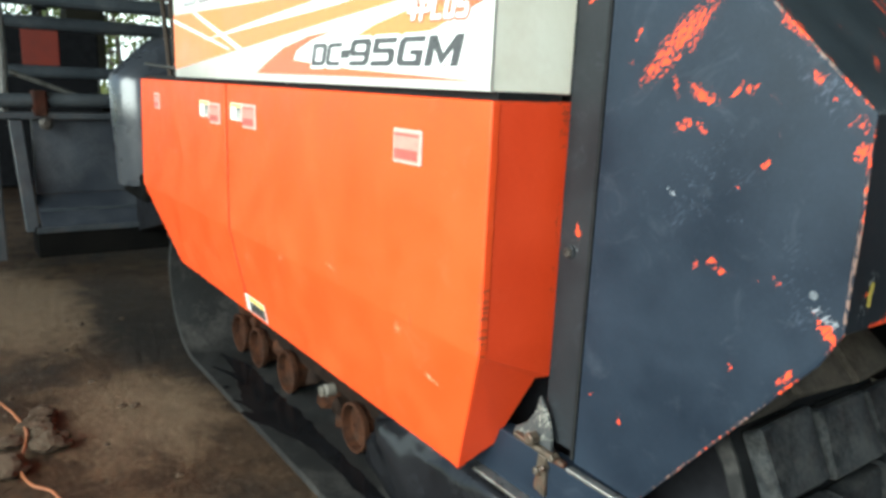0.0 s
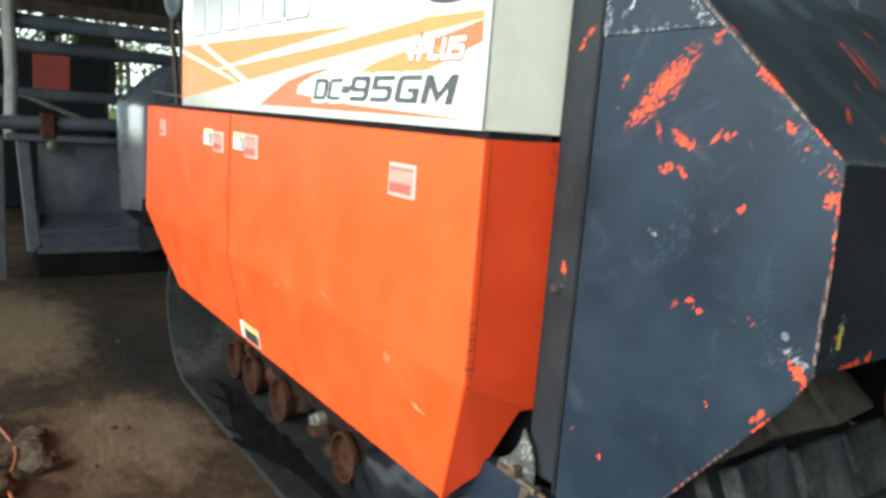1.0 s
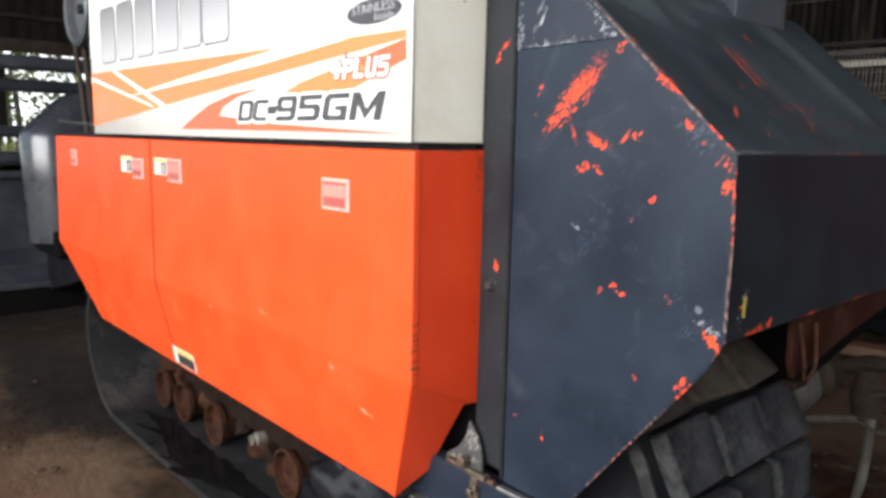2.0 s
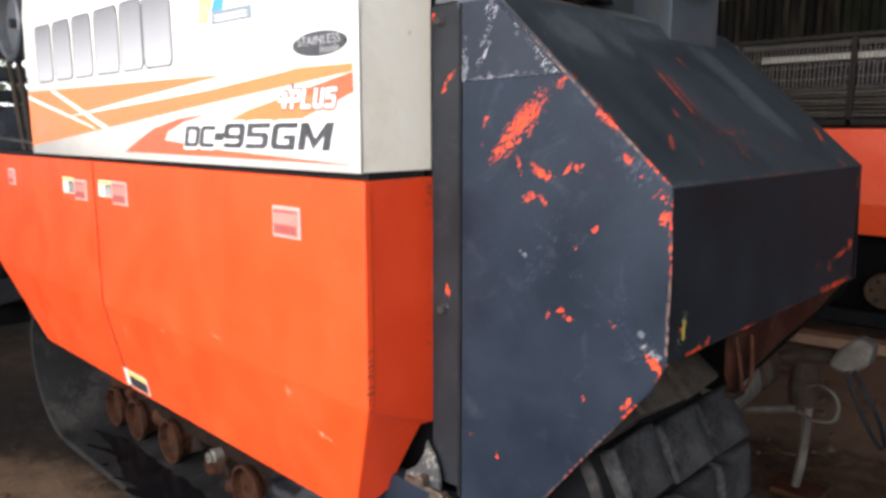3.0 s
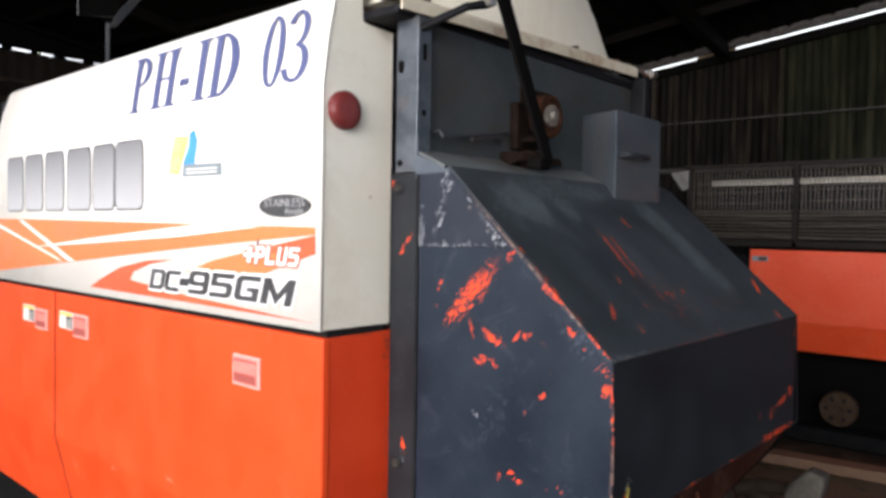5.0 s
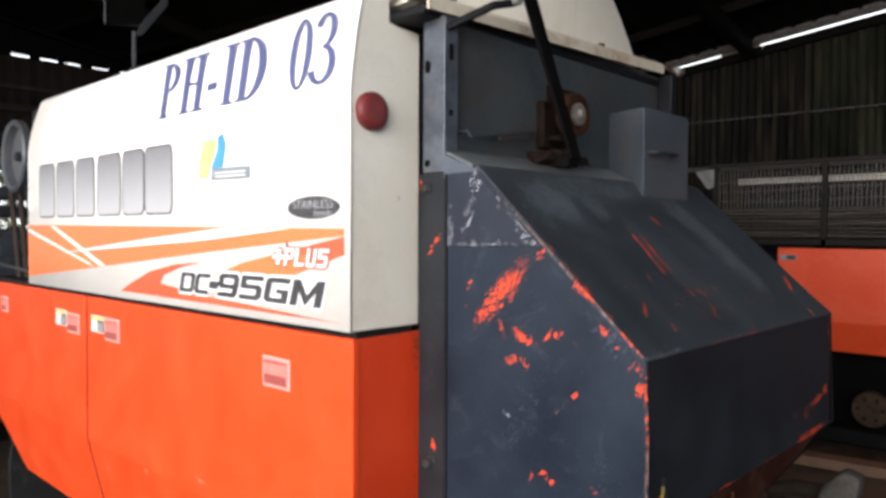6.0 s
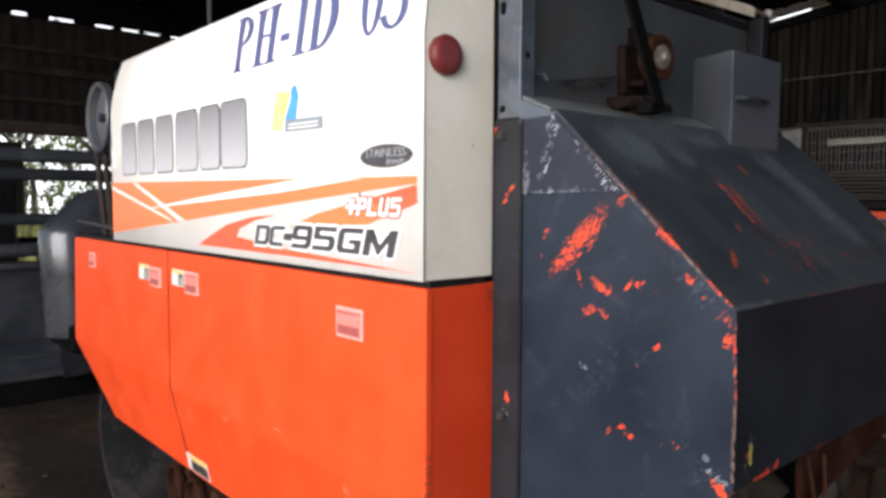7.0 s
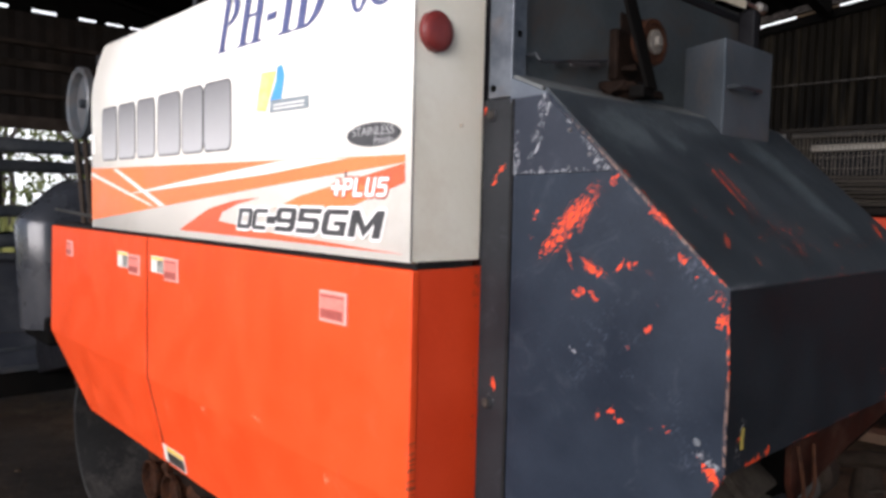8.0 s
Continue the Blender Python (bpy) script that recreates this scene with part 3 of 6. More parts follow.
faded_red = surface("faded_red", (0.16, 0.018, 0.008), (0.25, 0.028, 0.012), 4.0, 0.5, grain=60)
gloss_black = surface("glossy_rubber", (0.006, 0.006, 0.007), (0.014, 0.014, 0.016), 9.0, 0.22, 0.06, grain=60, relief=0.1, gloss=0.25)
emblem_fade = faded_print("emblem_fade", (0.2, 0.2, 0.205), (0.46, 0.46, 0.465), 1.82, 1.65)
decal_pale_blue = surface("decal_pale_blue", (0.55, 0.72, 0.78), (0.65, 0.78, 0.82), 20.0, 0.4, grain=60)
grey_light2 = surface("grey_box_paint", (0.048, 0.06, 0.078), (0.08, 0.098, 0.122), 8.0, 0.4, 0.1, grain=80, relief=0.06, dirt=(0.16, 0.17, 0.18), dirt_amount=0.4)
guard_paint = surface("guard_paint", (0.024, 0.027, 0.033), (0.037, 0.041, 0.049), 6.0, 0.28, 0.05, grain=60, relief=0.03, dirt=(0.1, 0.1, 0.1), dirt_amount=0.25, coat=0.55)
roller_grey = surface("dusty_grey", (0.02, 0.015, 0.011), (0.05, 0.036, 0.027), 12.0, 0.75, 0.1, grain=80, relief=0.3, gloss=0.08)


# ---- building helpers ----
def part(name, bm, material, parent=None, label=""):
    """Link bm (in world metres) as one mesh, under a thing or a part."""
    bmesh.ops.recalc_face_normals(bm, faces=bm.faces)
    me = bpy.data.meshes.new(name)
    bm.to_mesh(me)
    bm.free()
    me.materials.append(material)
    ob = new(name, me)
    if parent is not None:
        ob.parent = parent
        ob.matrix_parent_inverse = parent.matrix_world.inverted() if parent.type == "MESH" else Matrix.Translation(-parent.location)
    if label:
        ob["label"] = label
    return ob


def smooth(ob, angle=35):
    ob.data.set_sharp_from_angle(angle=radians(angle))
    for p in ob.data.polygons:
        p.use_smooth = True
    return ob


def thing(name, at, label, category, group="", kind=""):
    ob = new(name)
    ob.location = at
    return tagged(ob, label, category, group, kind)


def soften(bm, width, segments=2):
    if width > 0:
        bmesh.ops.bevel(bm, geom=list(bm.edges), offset=width, segments=segments, affect="EDGES", profile=0.5, clamp_overlap=True)
    return bm


def block(x0, x1, y0, y1, z0, z1, bevel=0.0, bm=None):
    one = bmesh.new()
    bmesh.ops.create_cube(one, size=1.0)
    for v in one.verts:
        v.co = Vector(((x0 + x1) / 2 + v.co.x * (x1 - x0), (y0 + y1) / 2 + v.co.y * (y1 - y0), (z0 + z1) / 2 + v.co.z * (z1 - z0)))
    soften(one, bevel)
    return join(bm, one)


def join(bm, one):
    if bm is None:
        return one
    me = bpy.data.meshes.new("scratch")
    one.to_mesh(me)
    one.free()
    bm.from_mesh(me)
    bpy.data.meshes.remove(me)
    return bm


def slab(corners, thick, bevel=0.0, bm=None):
    """A flat sheet from 3D corners, given thickness along thick (a vector)."""
    one = bmesh.new()
    a = [one.verts.new(Vector(c)) for c in corners]
    d = [one.verts.new(Vector(c) + Vector(thick)) for c in corners]
    one.faces.new(a)
    one.faces.new(list(reversed(d)))
    n = len(a)
    for k in range(n):
        one.faces.new((a[k], a[(k + 1) % n], d[(k + 1) % n], d[k]))
    bmesh.ops.recalc_face_normals(one, faces=one.faces)
    soften(one, bevel)
    return join(bm, one)


def sheet(profile, to3, length, thick, bm=None):
    """A bent sheet: an open 2D profile with thickness, swept by length. to3(u, v, w)."""
    one = bmesh.new()
    n = len(profile)
    off = []
    for k, (u, v) in enumerate(profile):
        p, q = profile[max(k - 1, 0)], profile[min(k + 1, n - 1)]
        du, dv = q[0] - p[0], q[1] - p[1]
        ln = math.hypot(du, dv) or 1
        off.append((u - dv / ln * thick, v + du / ln * thick))
    ring = list(profile) + off[::-1]
    ends = [[one.verts.new(to3(u, v, w)) for u, v in ring] for w in length]
    m = len(ring)
    for k in range(m):
        one.faces.new((ends[0][k], ends[0][(k + 1) % m], ends[1][(k + 1) % m], ends[1][k]))
    for e in ends:
        for k in range(n - 1):
            one.faces.new((e[k], e[k + 1], e[m - 2 - k], e[m - 1 - k]))
    return join(bm, one)


def tube(points, r, sides=10, bm=None, closed=False):
    """A round rod or hose along points."""
    one = bmesh.new()
    pts = [Vector(p) for p in points]
    rings = []
    n = len(pts)
    side = None
    for k, p in enumerate(pts):
        t = (pts[min(k + 1, n - 1)] - pts[max(k - 1, 0)]).normalized()
        if side is None:
            side = t.orthogonal().normalized()
        side = (side - t * side.dot(t)).normalized()
        up = t.cross(side)
        rr = r[k] if isinstance(r, (list, tuple)) else r
        rings.append([one.verts.new(p + (side * math.cos(a) + up * math.sin(a)) * rr) for a in (2 * math.pi * j / sides for j in range(sides))])
    for a, b in zip(rings, rings[1:]):
        for j in range(sides):
            one.faces.new((a[j], a[(j + 1) % sides], b[(j + 1) % sides], b[j]))
    one.faces.new(rings[0][::-1])
    one.faces.new(rings[-1])
    return join(bm, one)


def spun(profile, at, axis, sides=32, bm=None):
    """A turned part: (radius, height) pairs round an axis ("x", "y" or "z")."""
    one = bmesh.new()
    a = "xyz".index(axis)
    rings = []
    for r, hgt in profile:
        ring = []
        for j in range(sides):
            t = 2 * math.pi * j / sides
            p = [0.0, 0.0, 0.0]
            p[a], p[(a + 1) % 3], p[(a + 2) % 3] = hgt, r * math.cos(t), r * math.sin(t)
            ring.append(one.verts.new(Vector(at) + Vector(p)))
        rings.append(ring)
    for p, q in zip(rings, rings[1:]):
        for j in range(sides):
            one.faces.new((p[j], p[(j + 1) % sides], q[(j + 1) % sides], q[j]))
    for ring in (rings[0][::-1], rings[-1]):
        if (ring[0].co - ring[1].co).length > 1e-5:
            one.faces.new(ring)
    bmesh.ops.remove_doubles(one, verts=one.verts, dist=1e-6)
    return join(bm, one)


def arc(cx, cy, r, a0, a1, n):
    return [(cx + r * math.cos(radians(a0 + (a1 - a0) * k / n)), cy + r * math.sin(radians(a0 + (a1 - a0) * k / n))) for k in range(n + 1)]


def bezier(points, n=12):
    """A smooth line through 3D points (Catmull-Rom)."""
    pts = [Vector(p) for p in points]
    pts = [pts[0] * 2 - pts[1]] + pts + [pts[-1] * 2 - pts[-2]]
    out = []
    for a, b, c, d in zip(pts, pts[1:], pts[2:], pts[3:]):
        for k in range(n):
            t = k / n
            out.append(0.5 * (2 * b + (c - a) * t + (2 * a - 5 * b + 4 * c - d) * t * t + (3 * b - a - 3 * c + d) * t ** 3))
    return out + [pts[-2]]


# ---- the shed ----
def ground():
    bm = bmesh.new()
    rnd = random.Random(4)
    near = bmesh.ops.create_grid(bm, x_segments=150, y_segments=110, size=1.0)["verts"]
    for v in near:
        x, y = -2.5 + v.co.x * 7.5, 1.5 + v.co.y * 5.5
        z = 0.018 * noise.noise(Vector((x * 1.1, y * 1.1, 0))) + 0.012 * noise.noise(Vector((x * 4, y * 4, 3))) + 0.006 * noise.noise(Vector((x * 13, y * 13, 7)))
        edge = min(1.0, 6 * min(1 - abs(v.co.x), 1 - abs(v.co.y)))
        under = max(0.0, 1 - max(abs(x + 1.1) / 1.8, abs(y - 0.4) / 0.5))
        v.co = Vector((x, y, (z - 0.012) * edge * (1 - 0.8 * min(1, under * 3)) - 0.01))
    outer = [(-10.0, -4.0), (5.0, -4.0), (5.0, 7.0), (-10.0, 7.0)]
    far = [(-400, -400), (400, -400), (400, 400), (-400, 400)]
    a, b = [bm.verts.new((x, y, -0.01)) for x, y in outer], [bm.verts.new((x, y, -0.01)) for x, y in far]
    for k in range(4):
        bm.faces.new((a[k], a[(k + 1) % 4], b[(k + 1) % 4], b[k]))
    ob = part("ground", bm, ground_mat)
    for p in ob.data.polygons:
        p.use_smooth = True
    tagged(ob, "uneven oil-stained brown dirt floor of the shed", "ground", kind="structure")


def corrugated(x0, x1, z0, z1, y, pitch=0.076, depth=0.018, along="x"):
    n = int((x1 - x0) / pitch * 4)
    prof = [(x0 + (x1 - x0) * k / n, depth * math.sin(math.pi / 2 * k)) for k in range(n + 1)]
    to3 = (lambda u, v, w: Vector((u, y + v, w))) if along == "x" else (lambda u, v, w: Vector((y + v, u, w)))
    return sheet(prof, to3, (z0, z1), 0.002)


def roof_z(x, y):
    return 4.728 - 0.172 * y + 0.1116 * (max(x, -3.0) + 1.5) + 0.06 * max(0.0, -3.0 - x)


def beam(a, b, wide, tall, bm=None):
    """A straight squared timber whose top middle line runs from a to b."""
    a, b = Vector(a), Vector(b)
    side = (b - a).cross(Vector((0, 0, 1))).normalized() * wide / 2
    down = Vector((0, 0, -tall))
    return slab([a - side, a + side, a + side + down, a - side + down], b - a, bm=bm)


def shed():
    w = thing("wall_back", (0, 6.65, 0), "dark greenish corrugated tin shed wall", "wall", kind="structure")
    for k in range(9):
        x0 = -10.4 + k * 1.85
        bm = corrugated(x0, x0 + 1.88, 0, 3.0, 6.65 + 0.006 * (k % 2))
        for v in bm.verts:
            if v.co.z > 1:
                v.co.z = roof_z(v.co.x, 6.65) - 0.12
        part("tin_sheet", bm, tin_shaded if k in (3, 4) else tin_green, w)
    for z, r, paint in ((2.77, 0.009, rail_grey), (2.265, 0.028, rail_grey), (1.0, 0.03, mesh_paint)):
        part("wall_rail", tube([(-10.4, 6.6, z + 0.02), (-5, 6.6, z + 0.01), (6, 6.6, z - 0.03)], r, 8), paint, w)
    for x in (-7.4, -2.45, 2.6):
        part("wall_post", block(x - 0.05, x + 0.05, 6.48, 6.58, 0, roof_z(x, 6.6) - 0.25, 0.006), wood_dark, w)
    for xa, xb in ((-10.4, -3.0), (-3.0, 6.3)):
        def eave(y, drop):
            return (xa, y, roof_z(xa, 6.64) - drop), (xb, y, roof_z(xb, 6.64) - drop)
        # eave timbers coloured near-black to hold the shade under the roof
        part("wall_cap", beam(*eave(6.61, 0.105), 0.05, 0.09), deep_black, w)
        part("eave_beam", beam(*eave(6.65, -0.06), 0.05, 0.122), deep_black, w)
        # thin pale tubes stand for light caught on the purlin edges
        for drop in (0.052, 0.026, 0.004):
            part("eave_lit_edge", tube(eave(6.6, drop), 0.006, 6), lit_edge_grey, w)
    part("gap_board", beam((-2.02, 6.66, roof_z(-2.02, 6.64) - 0.05), (-1.62, 6.66, roof_z(-1.62, 6.64) - 0.05), 0.01, 0.045), wood, w)

    left = thing("wall_left", (-10.4, 2, 0), "open slatted timber shed wall with a tin band above", "wall", kind="structure")
    for k in range(6):
        y0 = -4.6 + k * 1.88
        part("tin_sheet", corrugated(y0, y0 + 1.9, 2.55, 4.052, -10.4 + 0.006 * (k % 2), 0.19, 0.004, along="y"), left_tin, left)
    for z, hgt, paint in ((2.51, 0.18, pale_timber), (0.9, 0.2, wood_dark), (0.45, 0.22, wood_dark)):
        part("board", block(-10.36, -10.31, -4.8, 6.6, z - hgt / 2, z + hgt / 2, 0.008), paint, left)
    for y in (-4.7, -1.6, 0.55, 3.4, 6.5):
        part("wall_post", block(-10.52, -10.42, y - 0.06, y + 0.06, 0, roof_z(-10.4, y) - 0.1, 0.01), wood_dark, left)
    for z, hgt in ((3.6, 0.06), (3.31, 0.1), (2.9, 0.06)):
        part("purlin", block(-10.37, -10.3, -4.8, 6.6, z - hgt / 2, z + hgt / 2, 0.008), purlin_brown, left)
    gaps = [(1.3, 1.48), (1.76, 2.08), (2.37, 2.61), (2.74, 2.99), (3.08, 3.35), (3.47, 3.72), (3.88, 3.97)]
    ends = [-4.8] + [v for g in gaps for v in g] + [6.6]
    for a, b in zip(ends[::2], ends[1::2]):
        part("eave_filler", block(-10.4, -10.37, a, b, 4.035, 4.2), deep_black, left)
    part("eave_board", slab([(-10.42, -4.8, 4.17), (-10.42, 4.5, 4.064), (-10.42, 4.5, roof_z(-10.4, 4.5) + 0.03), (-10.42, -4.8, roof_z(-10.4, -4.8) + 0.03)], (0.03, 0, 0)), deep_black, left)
    # unseen end, opened so daylight reaches the machine's end faces
    right = thing("wall_right", (6.3, 1, 0), "unseen shed end, left open to let daylight in, with added posts", "wall", kind="structure")
    for y in (-5.2, -1.6, 2.4, 6.4):
        part("wall_post", block(6.24, 6.36, y - 0.06, y + 0.06, 0, roof_z(6.3, y) - 0.1, 0.01), wood_dark, right)

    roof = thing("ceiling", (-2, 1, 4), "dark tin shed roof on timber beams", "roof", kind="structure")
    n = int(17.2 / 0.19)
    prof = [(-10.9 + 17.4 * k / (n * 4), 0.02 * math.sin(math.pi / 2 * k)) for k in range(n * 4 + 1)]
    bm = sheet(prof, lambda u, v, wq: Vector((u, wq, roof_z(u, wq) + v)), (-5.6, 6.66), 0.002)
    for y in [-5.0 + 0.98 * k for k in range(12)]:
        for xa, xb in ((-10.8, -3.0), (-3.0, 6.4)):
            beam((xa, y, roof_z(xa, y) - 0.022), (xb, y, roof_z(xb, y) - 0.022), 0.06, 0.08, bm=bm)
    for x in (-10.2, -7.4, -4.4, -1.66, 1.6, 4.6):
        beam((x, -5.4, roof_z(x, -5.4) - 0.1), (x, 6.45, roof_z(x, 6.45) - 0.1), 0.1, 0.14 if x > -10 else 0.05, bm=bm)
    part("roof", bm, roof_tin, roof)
    for x in (-7.4, -1.4, 4.6):
        part("roof_post", block(x - 0.06, x + 0.06, -5.3, -5.18, 0, roof_z(x, -5.2) - 0.25, 0.01), wood_dark, roof)


# ---- the combine ----
TOP, CREASE, BOTTOM, INSET = 1.3675, 0.892, 0.585, 0.062
FRONT, SPLIT = -2.52, -1.385
WHITE = -0.008


def latch(parent, x0, x1, z0, z1):
    body = part("latch", block(x0, x1, -0.005, 0.002, z0, z1, 0.003), pink_rim, parent, "pink-red plastic flush latch in an orange door")
    inset = 0.0065
    part("latch_face", block(x0 + inset, x1 - inset, -0.0065, -0.003, z0 + inset, z1 - inset, 0.001), pink, body)
    part("latch_pull", block(x0 + inset * 1.6, x1 - inset * 1.6, -0.008, -0.005, z0 + inset * 1.5, z0 + (z1 - z0) * 0.42, 0.001), latch_dark, body)
    part("latch_slot", block(x0 + inset * 1.6, x1 - inset * 1.6, -0.0078, -0.005, z1 - inset * 2.2, z1 - inset * 1.5), latch_dark, body)


def warning_label(parent, x0, x1, z0, z1):
    body = part("warning_label", block(x0, x1, -0.0022, 0.001, z0, z1), label_white, parent, "white, yellow and black warning sticker")
    xm = x0 + (x1 - x0) * 0.52
    part("label_heading", block(x0 + 0.004, x1 - 0.004, -0.003, -0.001, z1 - 0.012, z1 - 0.003), label_yellow, body)
    part("label_text", block(xm, x1 - 0.004, -0.003, -0.001, z0 + 0.003, z1 - 0.014), label_black, body)
    for k in range(4):
        z = z0 + 0.006 + k * (z1 - z0 - 0.024) / 4
        part("label_line", block(xm + 0.006, x1 - 0.008, -0.0034, -0.002, z, z + 0.003), label_white, body)


def door_skin(x0, x1, x0b, x0c, x1c):
    """Upright sheet above the crease, leaning in below it; folded edges at its rim."""
    t = 0.022
    outer = [(x0, 0, TOP), (x1, 0, TOP), (x1, 0, CREASE), (x1c, INSET, BOTTOM), (x0c, INSET, BOTTOM), (x0b, 0, CREASE)]
    bm = bmesh.new()
    f = [bm.verts.new(p) for p in outer]
    g = [bm.verts.new((x, y + t, z)) for x, y, z in outer]
    bm.faces.new((f[0], f[1], f[2], f[5]))
    bm.faces.new((f[5], f[2], f[3], f[4]))
    bm.faces.new((g[5], g[2], g[1], g[0]))
    bm.faces.new((g[4], g[3], g[2], g[5]))
    for k in range(6):
        bm.faces.new((f[k], g[k], g[(k + 1) % 6], f[(k + 1) % 6]))
    bmesh.ops.recalc_face_normals(bm, faces=bm.faces)
    soften(bm, 0.005, 3)
    return bm


def text_mesh(body, swell=0.0, shear=0.0, extrude=0.001):
    data = bpy.data.curves.new("lettering", "FONT")
    data.body, data.size, data.shear, data.extrude, data.resolution_u, data.offset = body, 1.0, shear, extrude, 4, swell
    ob = bpy.data.objects.new("lettering", data)
    scene.collection.objects.link(ob)
    me = bpy.data.meshes.new_from_object(ob.evaluated_get(bpy.context.evaluated_depsgraph_get()))
    bpy.data.objects.remove(ob)
    bpy.data.curves.remove(data)
    return me


def lettering(name, body, x0, x1, z0, z1, y, material, parent, shear=0.0, swell=0.0, lean=0.0, label=""):
    """Flat letters stretched to fill a box on the side of the machine; lean tips them back over a sloping sheet."""
    me = text_mesh(body, swell, shear)
    co = np.zeros(len(me.vertices) * 3)
    me.vertices.foreach_get("co", co)
    co = co.reshape(-1, 3)
    lo, hi = co.min(0), co.max(0)
    bm = bmesh.new()
    bm.from_mesh(me)
    for v in bm.verts:
        u, w = (v.co.x - lo[0]) / (hi[0] - lo[0]), (v.co.y - lo[1]) / (hi[1] - lo[1])
        z = z0 + (z1 - z0) * w
        v.co = Vector((x0 + (x1 - x0) * u, y - (v.co.z + 0.001) * 0.4 + lean * (z - z0), z))
    bpy.data.meshes.remove(me)
    return part(name, bm, material, parent, label)


def half_ring(cx, cz, rx, rz, tx, tz, a0, a1, n=18):
    """A bowl: outer and inner arcs, tx thick at the side and tz thick at top and bottom."""
    ring = [(math.cos(radians(a0 + (a1 - a0) * k / n)), math.sin(radians(a0 + (a1 - a0) * k / n))) for k in range(n + 1)]
    return [(cx + rx * u, cz + rz * v) for u, v in ring], [(cx + (rx - tx) * u, cz + (rz - tz) * v) for u, v in ring]


def bar(x0, x1, z0, z1):
    return [(x0, z0), (x0, z1)], [(x1, z0), (x1, z1)]


def stem(x0, x1, reach=0.12):
    return [bar(x0, x1, 0, 1), bar(x0 - reach, x0, 0, 0.035), bar(x1, x1 + reach, 0, 0.035), bar(x0 - reach, x0, 0.965, 1), bar(x1, x1 + reach, 0.965, 1)]


# squared letters and painted serif letters (lower-case keys), each a few strips in a unit box
LETTERS = {}
LETTERS["D"] = [([(0, 0), (.85, 0), (1, .15), (1, .85), (.85, 1), (0, 1), (0, 0)], [(.26, .2), (.7, .2), (.74, .24), (.74, .76), (.7, .8), (.26, .8), (.26, .2)])]
LETTERS["C"] = [([(1, 0), (.15, 0), (0, .15), (0, .85), (.15, 1), (1, 1)], [(1, .2), (.3, .2), (.26, .24), (.26, .76), (.3, .8), (1, .8)])]
LETTERS["9"] = [([(.05, 0), (.85, 0), (1, .15), (1, .85), (.88, 1), (.12, 1), (0, .88), (0, .5), (.12, .36), (.74, .36)],
           [(.05, .2), (.7, .2), (.74, .24), (.74, .76), (.7, .8), (.3, .8), (.26, .76), (.26, .6), (.3, .55), (.74, .55)])]
LETTERS["5"] = [([(0, 0), (.85, 0), (1, .15), (1, .5), (.85, .64), (.26, .64), (.26, .8), (1, .8)], [(0, .2), (.7, .2), (.74, .24), (.74, .4), (.7, .45), (0, .45), (0, 1), (1, 1)])]
LETTERS["G"] = [([(1, 1), (.15, 1), (0, .85), (0, .15), (.15, 0), (1, 0), (1, .55), (.5, .55)], [(1, .8), (.3, .8), (.26, .76), (.26, .24), (.3, .2), (.74, .2), (.74, .38), (.5, .38)])]
LETTERS["M"] = [bar(0, .23, 0, 1), bar(.77, 1, 0, 1), ([(.23, 1), (.5, .42)], [(.23, .55), (.5, .02)]), ([(.5, .42), (.77, 1)], [(.5, .02), (.77, .55)])]
LETTERS["P"] = [([(0, 0), (0, 1), (.85, 1), (1, .85), (1, .5), (.85, .36), (.3, .36)], [(.3, 0), (.3, .8), (.66, .8), (.7, .76), (.7, .6), (.66, .56), (.3, .56)])]
LETTERS["L"] = [([(0, 1), (0, 0), (1, 0)], [(.33, 1), (.33, .22), (1, .22)])]
LETTERS["U"] = [([(0, 1), (0, .12), (.12, 0), (.88, 0), (1, .12), (1, 1)], [(.3, 1), (.3, .26), (.34, .2), (.66, .2), (.7, .26), (.7, 1)])]
LETTERS["+"] = [bar(.34, .66, 0, 1), bar(0, .34, .36, .64), bar(.66, 1, .36, .64)]
LETTERS["-"] = [bar(0, 1, 0, 1)]
LETTERS["p"] = stem(.14, .44, .13) + [half_ring(.44, .735, .58, .265, .3, .05, -90, 90)]
LETTERS["h"] = stem(.12, .36) + stem(.64, .88) + [bar(.36, .64, .48, .53)]
LETTERS["i"] = stem(.26, .74, .26)
LETTERS["d"] = stem(.1, .36) + [half_ring(.36, .5, .66, .5, .29, .045, -90, 90)]
LETTERS["0"] = [half_ring(.5, .5, .52, .52, .3, .05, -180, 180, 32)]
LETTERS["3"] = [half_ring(.42, .76, .48, .25, .26, .05, -90, 160), half_ring(.4, .27, .6, .28, .29, .055, -165, 95)]
LETTERS["S"] = LETTERS["5"]


